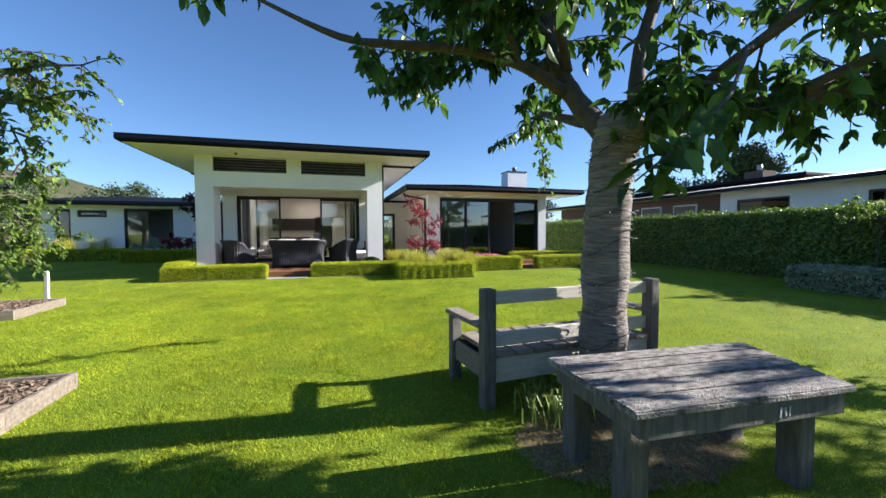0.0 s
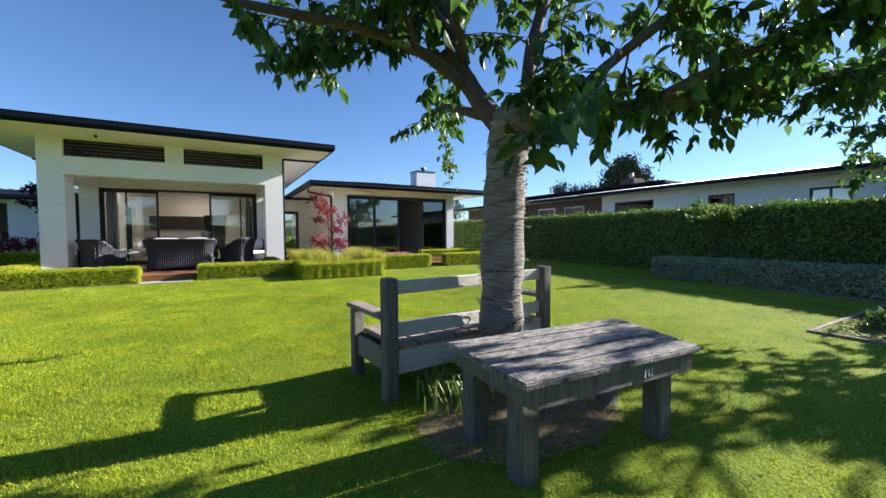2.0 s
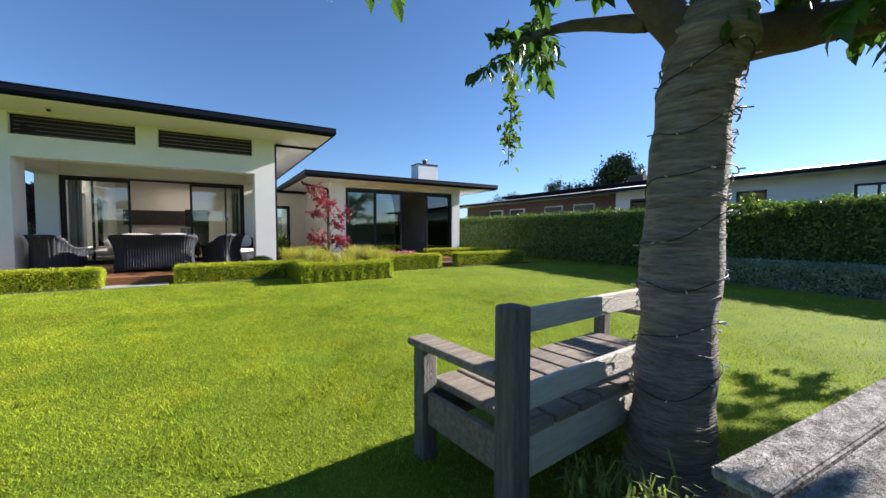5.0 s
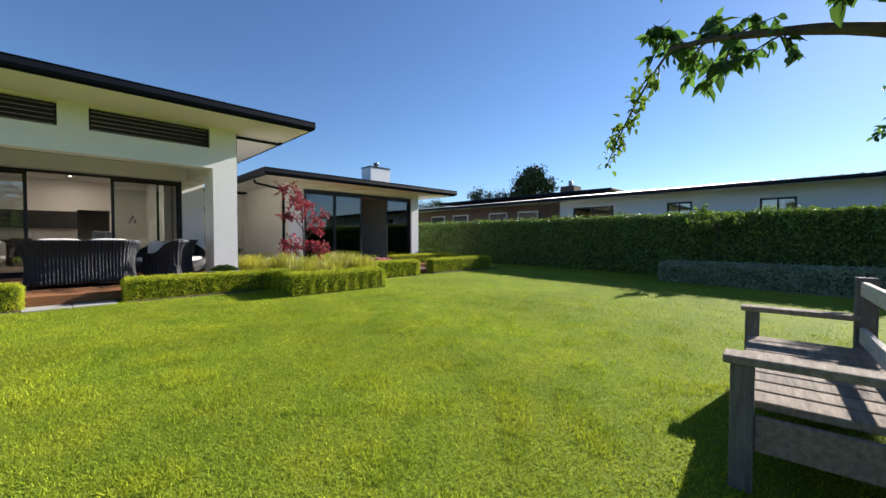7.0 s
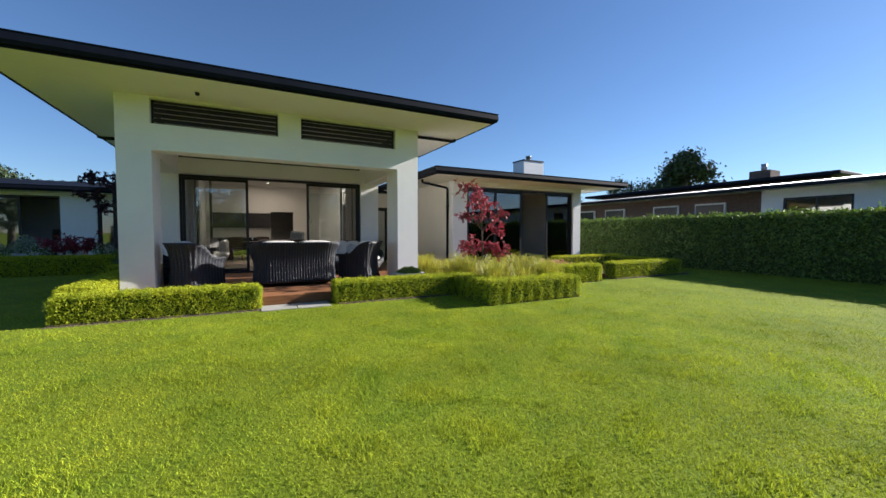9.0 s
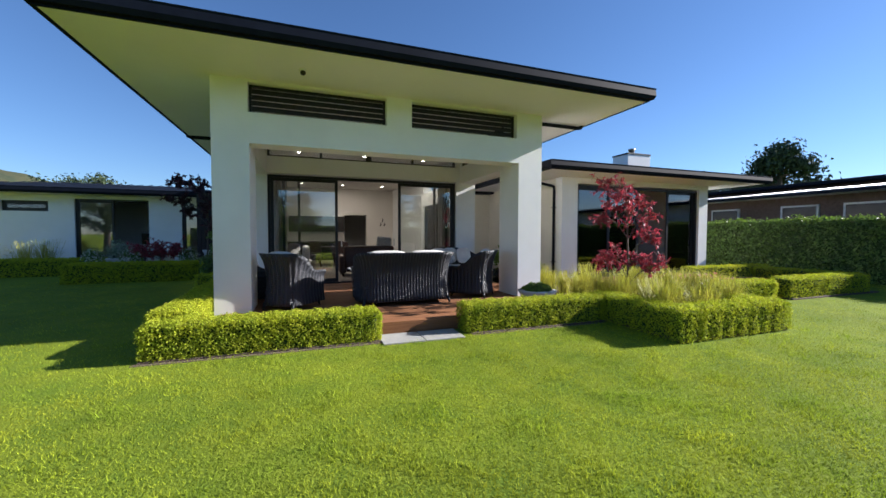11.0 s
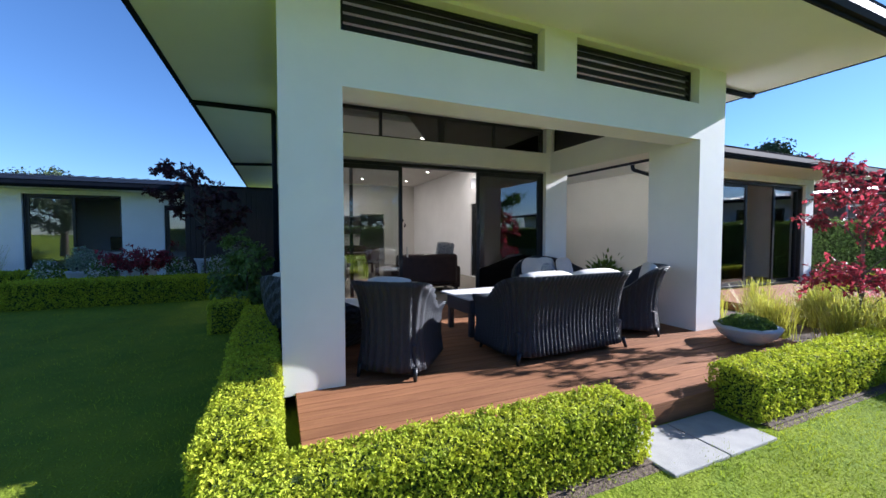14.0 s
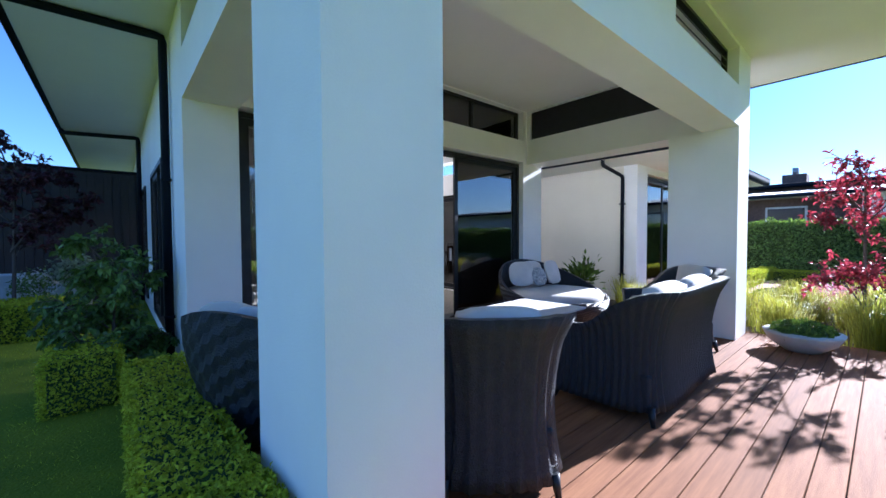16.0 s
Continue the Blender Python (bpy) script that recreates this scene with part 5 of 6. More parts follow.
# ---- bench and table ----
def bench():
    e = thing("garden_bench", "weathered grey timber garden bench round the trunk", "bench", (1.25, 2.92, 0.04), 5)
    L = 1.86
    for x in (0.0, L):
        part("back_post", boxes((x - 0.055, -0.07, -0.04, x + 0.055, 0.05, 1.0), bevel=0.012), POST, e)
        part("front_post", boxes((x - 0.05, 0.62, -0.04, x + 0.05, 0.72, 0.66), bevel=0.01), POST, e)
        part("side_rail", boxes((x - 0.02, 0.05, 0.22, x + 0.02, 0.62, 0.40), bevel=0.006), WEATHERED, e)
        part("armrest", boxes((x - 0.075, 0.03, 0.662, x + 0.075, 0.75, 0.705), bevel=0.01), WEATHERED, e)
    part("front_rail", boxes((0.05, 0.63, 0.20, L - 0.05, 0.67, 0.40), bevel=0.006), WEATHERED, e)
    part("back_rail", boxes((0.055, -0.03, 0.20, L - 0.055, 0.02, 0.41), bevel=0.006), PALEWOOD, e, "bleached lower back rail")
    n = 9
    for i in range(n):
        x0 = 0.056 + (L - 0.112) * i / n
        part("seat_slat", boxes((x0 + 0.011, -0.055, 0.412, x0 + (L - 0.112) / n - 0.011, 0.70, 0.455), bevel=0.008), WEATHERED, e)
    part("back_board", boxes((0.055, -0.01, 0.86, L - 0.055, 0.03, 0.97), bevel=0.008), PALEWOOD, e, "bleached top back board")
    part("back_board", boxes((0.055, -0.01, 0.50, L - 0.055, 0.03, 0.62), bevel=0.008), PALEWOOD, e, "bleached lower back board")


def table():
    e = thing("garden_table", "lichen-crusted weathered timber garden table", "table", (2.08, 1.74, 0.02), 0)
    # corners of the skewed top
    tl, nr, rt, bk = Vector((1.36, 2.19)), Vector((1.32, 1.37)), Vector((2.69, 1.28)), Vector((2.96, 2.08))
    o = Vector((2.08, 1.74))
    n = 5
    rng = random.Random(4)
    for i in range(n):
        a0, a1 = i / n + 0.006, (i + 1) / n - 0.006
        q = [nr.lerp(tl, a0), rt.lerp(bk, a0), rt.lerp(bk, a1), nr.lerp(tl, a1)]
        bm = bmesh.new()
        zs = rng.uniform(-0.003, 0.003)
        lo = [bm.verts.new((p.x - o.x, p.y - o.y, 0.622)) for p in q]
        hi = [bm.verts.new((p.x - o.x, p.y - o.y, 0.662 + zs)) for p in q]
        bm.faces.new(lo[::-1]), bm.faces.new(hi)
        for k in range(4):
            bm.faces.new((lo[k], lo[(k + 1) % 4], hi[(k + 1) % 4], hi[k]))
        bmesh.ops.bevel(bm, geom=list(bm.edges), offset=0.008, segments=2, affect="EDGES")
        part("plank", bm, LICHEN, e)
    def apron(p, q):
        bm = bmesh.new()
        d = (q - p)
        L = d.length
        box(bm, 0, -0.022, 0.51, L, 0.022, 0.62, bevel=0.006)
        bmesh.ops.rotate(bm, verts=bm.verts, cent=(0, 0, 0), matrix=Matrix.Rotation(math.atan2(d.y, d.x), 3, "Z"))
        bmesh.ops.translate(bm, verts=bm.verts, vec=(p.x - o.x, p.y - o.y, 0))
        return part("apron", bm, POST, e)
    c = (tl + nr + rt + bk) / 4
    ins = [p.lerp(c, 0.10) for p in (nr, rt, bk, tl)]
    for i in range(4):
        apron(ins[i], ins[(i + 1) % 4])
    for p in (Vector((1.52, 1.62)), Vector((2.62, 1.52)), Vector((2.74, 2.0)), Vector((1.52, 2.08))):
        part("leg", boxes((p.x - o.x - 0.065, p.y - o.y - 0.065, -0.05, p.x - o.x + 0.065, p.y - o.y + 0.065, 0.515), bevel=0.012), POST, e)


bench()
table()
tb = bpy.data.objects["garden_table"]
for k, (dx, tilt, hh) in enumerate(((0.0, 8, 0.05), (0.035, -10, 0.045), (0.065, 4, 0.05))):
    bm = boxes((-0.005, -0.002, -hh / 2, 0.005, 0.002, hh / 2))
    bmesh.ops.rotate(bm, verts=bm.verts, cent=(0, 0, 0), matrix=Matrix.Rotation(radians(tilt), 3, "Y"))
    bmesh.ops.translate(bm, verts=bm.verts, vec=(0.10 + dx, -0.412, 0.565))
    part("chalk_stroke", bm, CHALK, tb, "pale chalk mark")
d = part("bare_patch", boxes((0, 0, 0, 1, 1, 1)), DRYGRASS)
me = d.data
me.clear_geometry()
bm = bmesh.new()
ring = [bm.verts.new((2.05 + math.cos(a * 0.06545) * (0.82 + 0.05 * math.sin(a * 2.1) + 0.05 * math.sin(a * 0.5)), 2.2 + math.sin(a * 0.06545) * (0.52 + 0.04 * math.cos(a * 1.7) + 0.04 * math.sin(a * 0.7)), 0.036)) for a in range(96)]
bm.faces.new(ring)
bm.to_mesh(me)
bm.free()
tagged(d, "dry brown thatch patch under bench and table", "bare ground", kind="structure")


def timber_bed(x0, y0, x1, y1, label, up=0.15):
    e = thing("timber_edging", label, "edging", kind="structure")
    z = ground_z(0, (y0 + y1) / 2)
    for b in ((x0, y0, x1, y0 + 0.05), (x0, y1 - 0.05, x1, y1), (x0, y0 + 0.05, x0 + 0.05, y1 - 0.05), (x1 - 0.05, y0 + 0.05, x1, y1 - 0.05)):
        part("board", boxes((b[0], b[1], z - 0.06, b[2], b[3], z + up), bevel=0.008), WEATHERED, e)
    part("mulch", boxes((x0 + 0.05, y0 + 0.05, z - 0.05, x1 - 0.05, y1 - 0.05, z + up - 0.04)), MULCH, e, "loose bark mulch")


timber_bed(-3.7, 3.5, -2.3, 4.4, "weathered timber edging round a young tree")
timber_bed(-8.0, 7.9, -4.95, 9.2, "weathered timber edging round leafy shrubs")
timber_bed(6.95, -2.5, 10.9, 2.03, "low timber edging of a sunny garden bed", 0.06)
timber_bed(10.95, -2.5, 12.95, 7.0, "low edging of the lavender bed", 0.04)
st = part("tree_stake", boxes((-0.03, -0.03, 0, 0.03, 0.03, 0.7), bevel=0.006), WHITEPAINT)
st.matrix_world = pose(-5.3, 9.3, 0.1, 4, 3, 0)
tagged(st, "short white painted stake by the shrub bed", "stake")


# ---- wicker furniture ----
def wicker_shell(w, d, seat_back, arm, back, flare, ribs, z0=0.08):
    """A woven U-shaped shell: arms swept up into a flared back. Open side faces +y. Ribs run upwards."""
    n = ribs * 4
    m = 12
    bm = bmesh.new()
    r = min(0.28, w * 0.35)
    # plan path, from the one arm's front round the back to the other's
    segs = [(d - r), math.pi / 2 * r, w - 2 * r, math.pi / 2 * r, (d - r)]
    total = sum(segs)

    def plan(s):
        if s < segs[0]:
            return -w / 2, d - s, -1, 0
        s -= segs[0]
        if s < segs[1]:
            a = s / r
            return -w / 2 + r - r * math.cos(a), r - r * math.sin(a), -math.cos(a), -math.sin(a)
        s -= segs[1]
        if s < segs[2]:
            return -w / 2 + r + s, 0, 0, -1
        s -= segs[2]
        if s < segs[3]:
            a = s / r
            return w / 2 - r + r * math.sin(a), r - r * math.cos(a), math.sin(a), -math.cos(a)
        s -= segs[3]
        return w / 2, r + s, 1, 0

    outer, inner = [], []
    for i in range(n + 1):
        s = total * i / n
        x, y, nx, ny = plan(min(s, total - 1e-6))
        f = 1 - min(max((y - 0.05) / (d * 0.62), 0), 1)
        f = f * f * (3 - 2 * f)
        top = arm + (back - arm) * f - (0.03 if i in (0, n) else 0)
        col_o, col_i = [], []
        rib = 0.009 * math.cos(i * math.pi / 2)
        for j in range(m + 1):
            t = j / m
            bulge = flare * (t ** 1.8) * (0.35 + 0.65 * f) - 0.05 * math.sin(t * math.pi) * (0.4 + 0.6 * f) + 0.03 * (1 - t)
            roll = 0.03 * max(0, t - 0.85) / 0.15
            o = bulge + rib + roll
            col_o.append(bm.verts.new((x + nx * o, y + ny * o, z0 + (top - z0) * t)))
            o2 = bulge - 0.045
            col_i.append(bm.verts.new((x + nx * o2, y + ny * o2, z0 + (top - z0) * t - (0.0 if j < m else 0.005))))
        outer.append(col_o), inner.append(col_i)
    for i in range(n):
        for j in range(m):
            f1 = bm.faces.new((outer[i][j], outer[i][j + 1], outer[i + 1][j + 1], outer[i + 1][j]))
            f2 = bm.faces.new((inner[i + 1][j], inner[i + 1][j + 1], inner[i][j + 1], inner[i][j]))
            f1.smooth = f2.smooth = True
        bm.faces.new((outer[i][m], inner[i][m], inner[i + 1][m], outer[i + 1][m]))
        bm.faces.new((outer[i][0], outer[i + 1][0], inner[i + 1][0], inner[i][0]))
    for i, k in ((0, 1), (n, -1)):
        for j in range(m):
            q = (outer[i][j], inner[i][j], inner[i][j + 1], outer[i][j + 1])
            bm.faces.new(q if k > 0 else q[::-1])
    bmesh.ops.recalc_face_normals(bm, faces=bm.faces)
    return bm


def pad(x0, y0, z0, x1, y1, z1, puff=0.03):
    """A stuffed cushion: a box with rounded, bulging faces."""
    bm = boxes((x0, y0, z0, x1, y1, z1))
    bmesh.ops.subdivide_edges(bm, edges=list(bm.edges), cuts=5, use_grid_fill=True)
    c = Vector(((x0 + x1) / 2, (y0 + y1) / 2, (z0 + z1) / 2))
    h = Vector(((x1 - x0) / 2, (y1 - y0) / 2, (z1 - z0) / 2))
    for v in bm.verts:
        u = [(v.co[k] - c[k]) / h[k] for k in range(3)]
        for k in range(3):
            o = [u[j] for j in range(3) if j != k]
            g = (1 - o[0] ** 4) * (1 - o[1] ** 4)
            v.co[k] = c[k] + u[k] * (h[k] - puff * (1 - g) * 0.9)
    for f in bm.faces:
        f.smooth = True
    return bm


def wicker_seat(name, label, at, turn, w, d, back=0.9, arm=0.62, pieces=1, ribs=30, flare=0.10):
    e = thing(name, label, "sofa" if w > 1.2 else "armchair", at, turn, "charcoal wicker seats")
    part("shell", wicker_shell(w, d, 0.3, arm, back, flare, ribs), WICKER, e, "charcoal woven shell with upright ribs")
    part("seat_base", boxes((-w / 2 + 0.05, 0.06, 0.1, w / 2 - 0.05, d - 0.03, 0.34), bevel=0.02), WICKER, e)
    for x in (-w / 2 + 0.06, w / 2 - 0.06):
        for y in (0.05, d - 0.08):
            bm = bmesh.new()
            tube(bm, [(x, y, 0.12), (x * 1.05, y + (-0.03 if y < 0.2 else 0.03), 0.0)], [0.028, 0.016], 10)
            part("leg", bm, ALU, e)
    pw = (w - 0.16) / pieces
    for i in range(pieces):
        x0 = -w / 2 + 0.08 + i * pw
        part("seat_cushion", pad(x0 + 0.005, 0.14, 0.34, x0 + pw - 0.005, d - 0.02, 0.48), CUSHION, e, "off-white seat cushion")
        bm = pad(x0 + 0.01, -0.09, 0.0, x0 + pw - 0.01, 0.09, 0.515, 0.04)
        bmesh.ops.rotate(bm, verts=bm.verts, cent=(0, 0, 0), matrix=Matrix.Rotation(radians(10), 3, "X"))
        bmesh.ops.translate(bm, verts=bm.verts, vec=(0, 0.17, 0.47))
        part("back_cushion", bm, CUSHION, e, "off-white back cushion")
    return e


def daybed(at, turn, label, r=0.72):
    """A round woven lounger with a high curved back and a thick pad."""
    e = thing("round_lounger", label, "lounger", at, turn, "round woven loungers")
    n, m = 96, 14
    bm = bmesh.new()
    outer, inner = [], []
    for i in range(n):
        a = 2 * math.pi * i / n
        hb = 0.5 - 0.5 * math.sin(a)
        top = 0.36 + 0.56 * hb ** 2.0
        co, ci = [], []
        for j in range(m + 1):
            t = j / m
            rr = r * (0.82 + 0.2 * math.sin(t * math.pi * 0.6)) + (0.07 * t * hb)
            weave = 0.008 * (1 if (i // 2 + j) % 2 == 0 else -1)
            z = 0.05 + (top - 0.05) * t
            co.append(bm.verts.new((math.cos(a) * (rr + weave), math.sin(a) * (rr + weave), z)))
            ci.append(bm.verts.new((math.cos(a) * (rr - 0.04), math.sin(a) * (rr - 0.04), z)))
        outer.append(co), inner.append(ci)
    for i in range(n):
        k = (i + 1) % n
        for j in range(m):
            bm.faces.new((outer[i][j], outer[k][j], outer[k][j + 1], outer[i][j + 1]))
            bm.faces.new((inner[k][j], inner[i][j], inner[i][j + 1], inner[k][j + 1]))
        bm.faces.new((outer[i][m], outer[k][m], inner[k][m], inner[i][m]))
        bm.faces.new((outer[k][0], outer[i][0], inner[i][0], inner[k][0]))
    part("woven_shell", bm, WICKER, e, "charcoal open-weave shell")
    bm = bmesh.new()
    tube(bm, [(0, 0, 0.18), (0, 0, 0.30), (0, 0, 0.40), (0, 0, 0.455), (0, 0, 0.47)], [r * 0.86, r * 0.92, r * 0.95, r * 0.90, r * 0.6], 40)
    part("seat_pad", bm, CUSHION, e, "thick round off-white pad")
    for x, y, a, mtl in ((-0.32, -0.38, 18, CUSHION), (0.05, -0.46, 0, CUSHION), (0.38, -0.34, -22, CUSHION), (0.08, -0.26, 4, PATTERN)):
        s = 0.21 if mtl is CUSHION else 0.16
        bm = pad(-s, -0.07, -s, s, 0.07, s, 0.05)
        bmesh.ops.rotate(bm, verts=bm.verts, cent=(0, 0, 0), matrix=Matrix.Rotation(radians(a), 3, "Z") @ Matrix.Rotation(radians(18), 3, "X"))
        bmesh.ops.translate(bm, verts=bm.verts, vec=(x, y, 0.50 + s))
        part("cushion", bm, mtl, e, "scatter cushion" if mtl is CUSHION else "patterned scatter cushion")


wicker_seat("wicker_sofa", "charcoal ribbed wicker sofa with off-white cushions", (-1.02, 13.80, DZ), 1.5, 1.66, 0.84, 0.95, 0.66, 2, 56)
wicker_seat("wicker_armchair", "charcoal wicker armchair beside the corner pillar", (-3.20, 13.99, DZ), -37, 0.68, 0.80, 0.95, 0.64, 1, 26, 0.07)
wicker_seat("wicker_armchair", "charcoal wicker armchair turned beside the far pillar", (0.82, 14.24, DZ), 48, 0.74, 0.78, 0.95, 0.64, 1, 28)
daybed((0.82, 16.33, DZ), 165, "round woven lounger heaped with off-white cushions", 0.82)
daybed((-3.55, 15.62, DZ), -60, "round woven lounger behind the corner pillar", 0.7)


def coffee_table():
    e = thing("coffee_table", "low woven coffee table with pale glass top", "table", (-1.25, 15.35, DZ), 3)
    part("woven_base", boxes((-0.55, -0.35, 0.30, 0.55, 0.35, 0.515), bevel=0.03), WICKER, e)
    part("glass_top", boxes((-0.62, -0.42, 0.515, 0.62, 0.42, 0.54), bevel=0.008), POTTERY, e, "pale frosted top")
    for x in (-0.5, 0.5):
        for y in (-0.3, 0.3):
            part("leg", boxes((x - 0.035, y - 0.035, 0, x + 0.035, y + 0.035, 0.31), bevel=0.006), WICKER, e)


coffee_table()


def bowl(x, y, z, r, label, leafmat=MOSS):
    e = thing("planter_bowl", label, "plant pot", (x, y, z))
    bm = bmesh.new()
    tube(bm, [(0, 0, 0), (0, 0, 0.03), (0, 0, 0.10), (0, 0, 0.19), (0, 0, 0.22), (0, 0, 0.221), (0, 0, 0.17)],
         [r * 0.45, r * 0.55, r * 0.82, r * 0.97, r, r * 0.93, r * 0.9], 36)
    part("bowl", bm, POTTERY, e)
    rng = np.random.default_rng(int(x * 100))
    q = rng.normal(0, 1, (5000, 3))
    q[:, 2] = np.abs(q[:, 2])
    q /= np.linalg.norm(q, axis=1, keepdims=True)
    lump = 1 + 0.12 * np.sin(q[:, 0] * 9) * np.cos(q[:, 1] * 8)
    v, f = leaf_cloud(q * np.array([r * 0.8, r * 0.8, 0.17]) * lump[:, None] + np.array([0, 0, 0.17]), q, 0.028, 0.014, rng)
    raw("mound_plant", v, f, leafmat, e, "low mounded green plant")
    bm = bmesh.new()
    bmesh.ops.create_uvsphere(bm, u_segments=20, v_segments=10, radius=1.0, matrix=Matrix.Translation((0, 0, 0.16)) @ Matrix.Diagonal((r * 0.76, r * 0.76, 0.15, 1)))
    part("soil_mound", bm, BOXCORE, e)


bowl(1.38, 13.38, DZ, 0.36, "shallow pale concrete bowl with mounded plant")
bowl(6.0, 14.3, 0.2, 0.45, "wide pale bowl standing in the bed")

# small security camera under the eave
s = thing("security_camera", "small dome security camera under the eave", "camera", (-2.75, 13.35, 4.06))
bm = bmesh.new()
tube(bm, [(0, 0, 0.0), (0, 0, -0.03)], [0.05, 0.05], 20)
part("mount", bm, SOFFIT, s)
bm = bmesh.new()
bmesh.ops.create_uvsphere(bm, u_segments=16, v_segments=10, radius=0.04, matrix=Matrix.Translation((0, -0.02, -0.05)))
part("dome", bm, KITCHEN, s)



def square_pot():
    e = thing("square_planter", "dark square planter with leafy green plant", "plant pot", (2.45, 16.7, 0.2))
    part("pot", boxes((-0.2, -0.2, 0, 0.2, 0.2, 0.45), bevel=0.015), KITCHEN, e)
    part("soil", boxes((-0.17, -0.17, 0.45, 0.17, 0.17, 0.455)), MULCH, e)
    rng = np.random.default_rng(66)
    n = 260
    p = rng.normal(0, 0.12, (n, 3)) + np.array([0, 0, 0.72])
    aim = p - np.array([0, 0, 0.5])
    v, f = big_leaves(p, aim, 0.14, 0.06, rng)
    raw("leaves", v, f, YOUNGLEAF, e)
    bm = bmesh.new()
    for k in range(5):
        a = k * 1.257
        tube(bm, [(0, 0, 0.45), (math.cos(a) * 0.05, math.sin(a) * 0.05, 0.62), (math.cos(a) * 0.12, math.sin(a) * 0.12, 0.85)], [0.008, 0.006, 0.003], 6)
    part("stem", bm, TWIG, e)


square_pot()


def bed_plants():
    """Low leafy plants in the sunny timber-edged bed."""
    rng = np.random.default_rng(12)
    for i in range(9):
        x, y = rng.uniform(7.4, 10.4), rng.uniform(-1.5, 1.7)
        r = rng.uniform(0.2, 0.38)
        q = rng.normal(0, 1, (420, 3))
        q[:, 2] = np.abs(q[:, 2])
        q /= np.linalg.norm(q, axis=1, keepdims=True)
        v, f = leaf_cloud(q * r * rng.uniform(0.5, 1, (420, 1)), q, 0.1, 0.05, rng)
        ob = raw("low_shrub", v, f, LAVLEAF if i % 2 else LAURELLEAF)
        ob.location = (x, y, ground_z(x, y) + 0.02)
        tagged(ob, "low grey-green shrub in bark mulch" if i % 2 else "low dark green shrub in bark mulch", "shrub", "low bed shrubs")


def fairy_lights():
    """A thin wire wound loosely round the cherry trunk, with small pale bulbs standing off it."""
    e = thing("fairy_lights", "thin dark wire of tiny unlit bulbs wound round trunk", "string lights", (2.27, 2.74, 0.3))
    rng = np.random.default_rng(41)
    pts, turns, n = [], 7.0, 240
    for i in range(n + 1):
        f = i / n
        z = 0.12 + 1.85 * f + 0.035 * math.sin(f * 61) + 0.02 * math.sin(f * 133)
        r = np.interp(z + 0.3, [0, 0.1, 0.5, 1.2, 1.9, 2.25], [0.262, 0.245, 0.215, 0.205, 0.197, 0.205])
        a = f * turns * 2 * math.pi
        cx, cy = np.interp(z + 0.3, [0.5, 1.2, 2.2], [0.0, -0.004, 0.022]), np.interp(z + 0.3, [0.5, 1.2, 2.2], [0.01, -0.01, -0.08])
        pts.append(Vector((cx + math.cos(a) * r, cy + math.sin(a) * r, z)))
    bm = bmesh.new()
    tube(bm, pts, [0.0032] * len(pts), 5, False)
    part("wire", bm, WIRE, e)
    bulb = None
    for i in range(4, n, 5):
        p = pts[i]
        d = Vector((p.x, p.y, rng.uniform(-0.06, 0.02))).normalized()
        if bulb is None:
            bm = bmesh.new()
            tube(bm, [(0, 0, 0), (0, 0, 0.012), (0, 0, 0.026), (0, 0, 0.03)], [0.0032, 0.0042, 0.0042, 0.0015], 6)
            bulb = part("bulb", bm, POTTERY, e)
            ob = bulb
        else:
            ob = new("bulb", bulb.data)
            ob.parent = e
        ob.matrix_basis = Matrix.Translation(p) @ d.to_track_quat("Z", "Y").to_matrix().to_4x4()


fairy_lights()


def hanging_shoot():
    """A leafy shoot of the cherry drooping low beside the table."""
    rng = np.random.default_rng(19)
    P = np.array([(2.75, 1.9, 2.75), (2.2, 1.55, 2.5), (1.7, 1.27, 2.1), (1.3, 1.13, 1.85), (1.02, 1.08, 1.68)])
    bm = bmesh.new()
    tube(bm, [Vector(p) for p in P], [0.016, 0.012, 0.008, 0.006, 0.003], 7)
    part("limb", bm, TWIG, bpy.data.objects["cherry_tree"])
    n = 64
    t = rng.uniform(2.1, 4.0, n)
    q = np.stack([np.interp(t, np.arange(5), P[:, k]) for k in range(3)], 1) + rng.normal(0, 0.035, (n, 3))
    v, f = big_leaves(q, rng.normal(0, 0.6, (n, 3)) + np.array([-0.3, -0.1, -0.7]), 0.13, 0.06, rng)
    raw("low_leaves", v, f, CHERRYLEAF, bpy.data.objects["cherry_tree"])


hanging_shoot()


def dry_straw():
    """Loose straw and thin grass over the bare patch below bench and table."""
    rng = np.random.default_rng(23)
    n = 9000
    a, rad = rng.uniform(0, 2 * math.pi, n), np.sqrt(rng.uniform(0, 1, n))
    x, y = 2.05 + np.cos(a) * rad * 0.86, 2.2 + np.sin(a) * rad * 0.56
    L, w, b = rng.uniform(0.025, 0.08, n), rng.uniform(0.0012, 0.0026, n), rng.uniform(0, 2 * math.pi, n)
    z = 0.038 + rng.uniform(0, 0.006, n)
    d, side = np.stack([np.cos(b), np.sin(b)], 1), np.stack([-np.sin(b), np.cos(b)], 1)
    lift = rng.uniform(0.0, 0.022, n)
    c0, c1 = np.stack([x, y], 1) - d * L[:, None] / 2, np.stack([x, y], 1) + d * L[:, None] / 2
    verts = np.stack([np.c_[c0 - side * w[:, None], z], np.c_[c0 + side * w[:, None], z], np.c_[c1, z + lift]], 1).reshape(-1, 3)
    g = raw("dry_straw", verts, np.arange(3 * n).reshape(-1, 3), STRAW)
    tagged(g, "loose dry straw scattered over the bare patch", "straw", kind="stuff")


dry_straw()


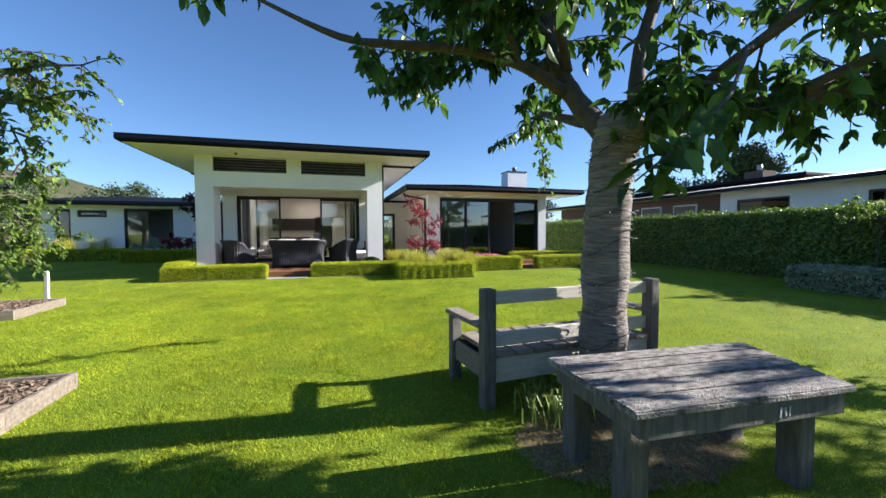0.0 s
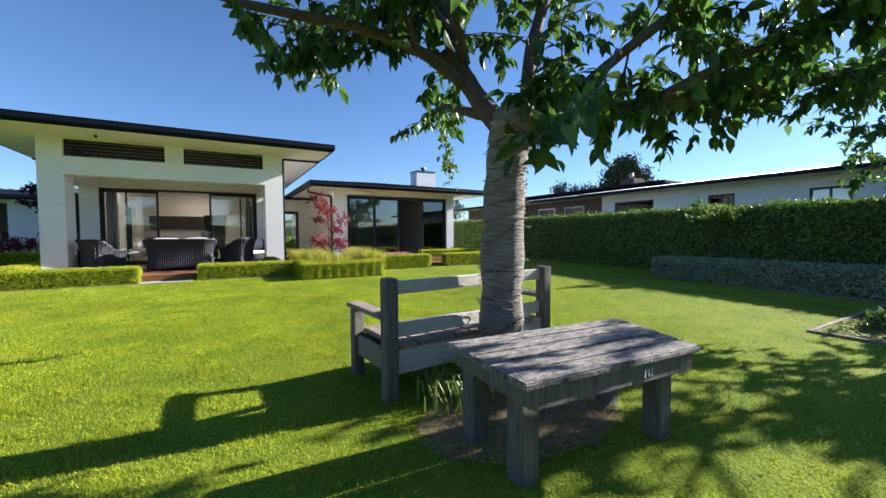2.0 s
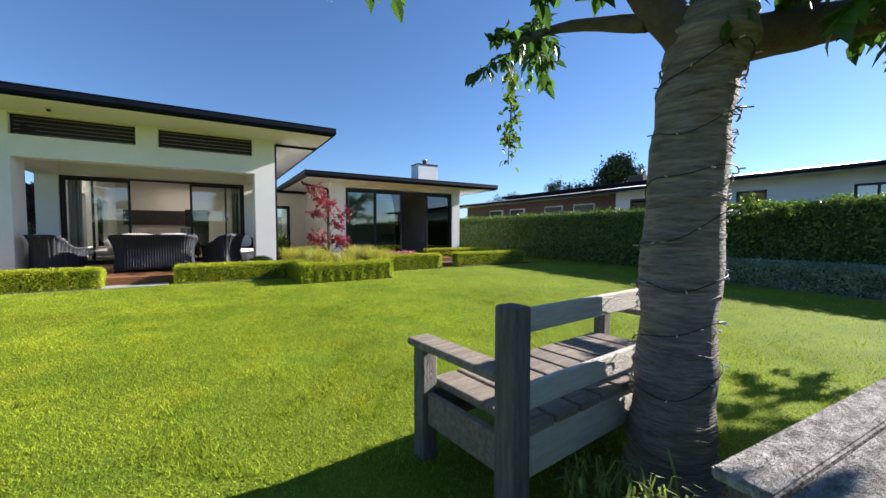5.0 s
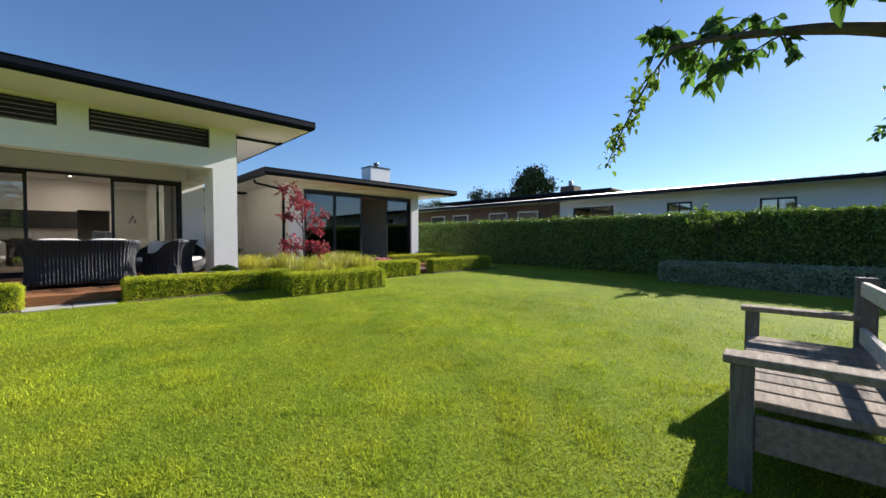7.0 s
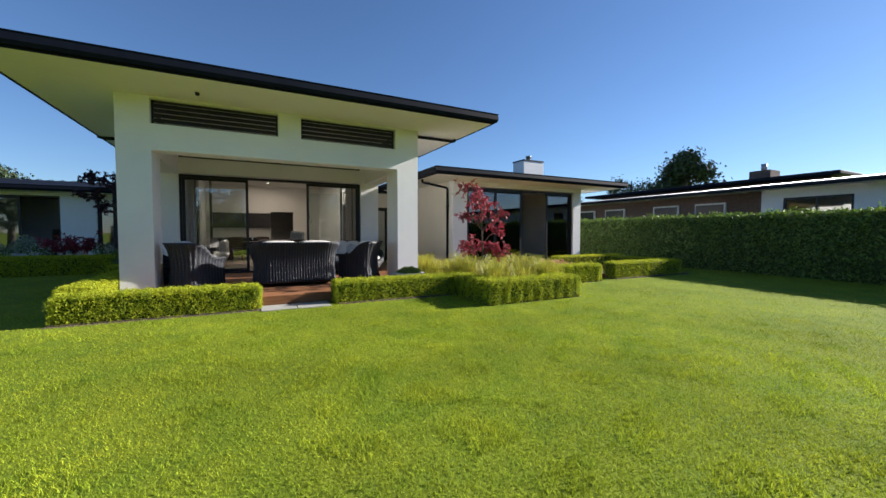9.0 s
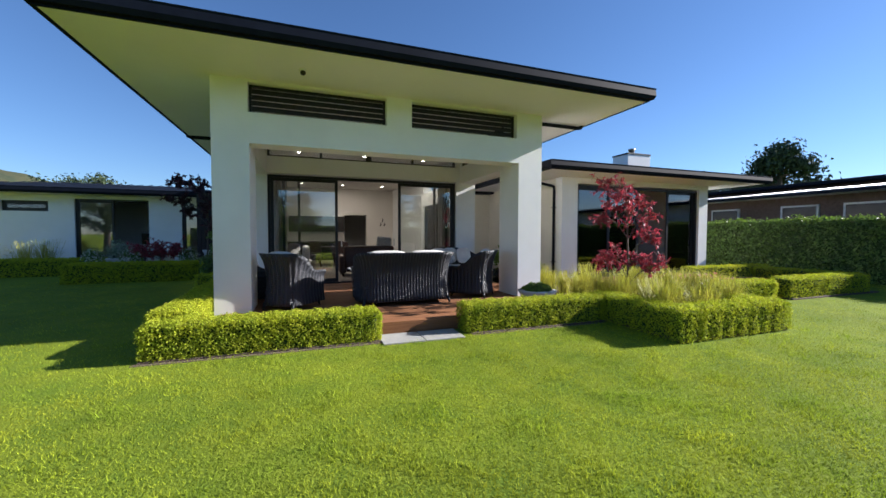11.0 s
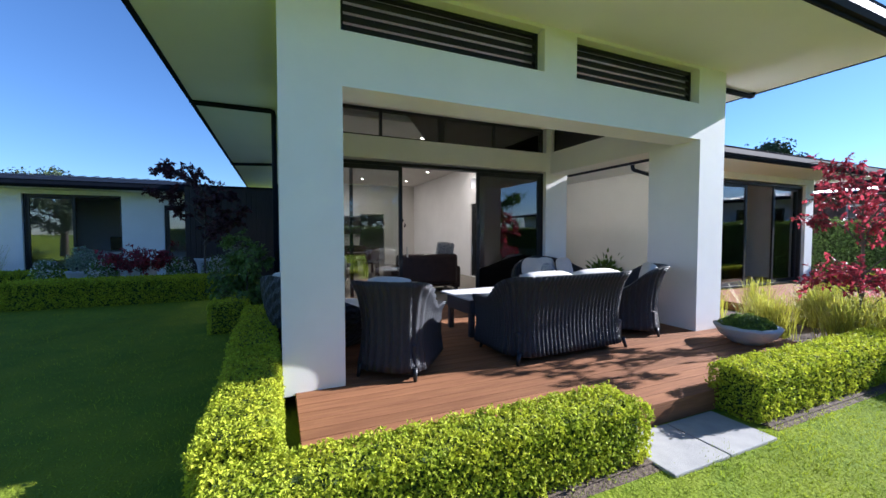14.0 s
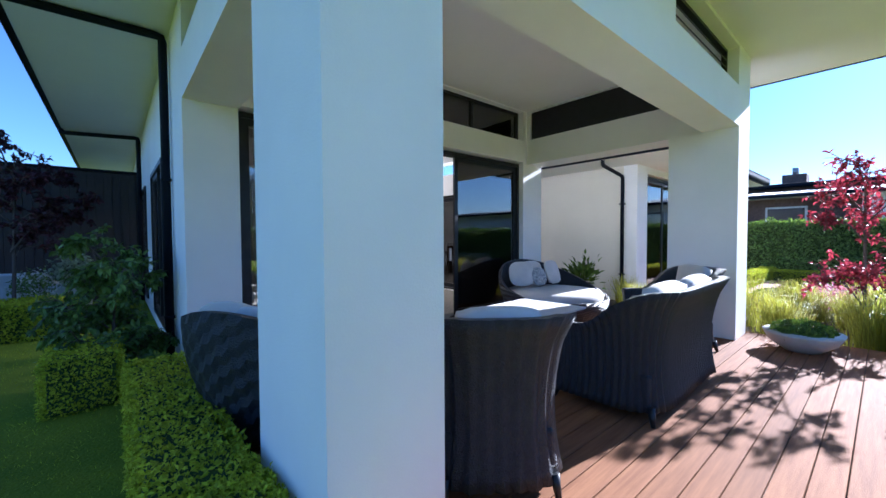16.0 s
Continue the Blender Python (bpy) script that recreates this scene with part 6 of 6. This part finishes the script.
def side_garden():
    """Planting and seats before the far wing: white flowering shrubs, a low red maple and two pale tub chairs."""
    rng = np.random.default_rng(29)
    for x, y, r in ((-8.2, 22.6, 0.32), (-6.55, 22.5, 0.36), (-5.75, 22.7, 0.3), (-9.4, 23.0, 0.3)):
        e = thing("flowering_shrub", "small shrub covered in white flowers behind hedge", "shrub", (x, y, ground_z(x, y)), 0, "white flowering shrubs")
        bm = bmesh.new()
        for k in range(6):
            t = k * 1.05
            tube(bm, [(0, 0, 0), (math.cos(t) * 0.08, math.sin(t) * 0.08, 0.3), (math.cos(t) * r * 0.7, math.sin(t) * r * 0.7, 0.75)], [0.01, 0.008, 0.003], 5)
        part("stems", bm, TWIG, e)
        for nm, m, n, size in (("leaves", LAURELLEAF, 420, 0.07), ("flowers", WHITEPETAL, 300, 0.055)):
            q = rng.normal(0, 1, (n, 3))
            q /= np.linalg.norm(q, axis=1, keepdims=True)
            v, f = leaf_cloud(q * np.array([r, r, 0.36]) * rng.uniform(0.5, 1.05, (n, 1)) + np.array([0, 0, 0.62]), q, size, size * 0.7, rng)
            raw(nm, v, f, m, e)
    small_tree("red_maple", "low spreading dark red maple behind the shaded hedge", -7.45, 22.7, 1.25, 0.95, REDLEAF, 39, 0.075, 11, 8, 0.02, 2, 0.45, 0.28, 0.3)
    for x, a in ((-7.75, 20), (-6.15, -25)):
        e = thing("tub_chair", "pale rounded outdoor tub chair before the wing", "chair", (x, 23.9, ground_z(x, 23.9)), a, "pale tub chairs")
        part("shell", wicker_shell(0.8, 0.7, 0.3, 0.62, 0.85, 0.05, 10, 0.02), POTTERY, e, "pale rounded shell")
        part("seat", pad(-0.34, 0.06, 0.1, 0.34, 0.68, 0.45, 0.04), CUSHION, e)


side_garden()

def bark_chips(x0, y0, x1, y1, z, n, seed):
    """Loose bark chips lying over a mulched bed."""
    rng = np.random.default_rng(seed)
    p = np.stack([rng.uniform(x0, x1, n), rng.uniform(y0, y1, n), z + rng.uniform(0.002, 0.02, n)], 1)
    v, f = leaf_cloud(p, np.tile([[0.0, 0.0, 1.0]], (n, 1)), 0.06, 0.028, rng, jitter=0.35)
    ob = raw("bark_chips", v, f, CHIPS)
    tagged(ob, "loose brown bark chips over the garden bed", "bark mulch", kind="stuff")


bark_chips(-3.63, 3.57, -2.37, 4.33, ground_z(0, 3.95) + 0.11, 3200, 61)
bark_chips(-7.9, 7.98, -5.02, 9.12, ground_z(0, 8.55) + 0.11, 5000, 62)
bark_chips(7.02, -0.5, 10.83, 1.96, ground_z(0, 0) + 0.02, 6000, 63)
bark_chips(11.0, 2.0, 12.9, 6.9, ground_z(0, 2.25) + 0.0, 4000, 64)


bed_plants()
lawn_blades()
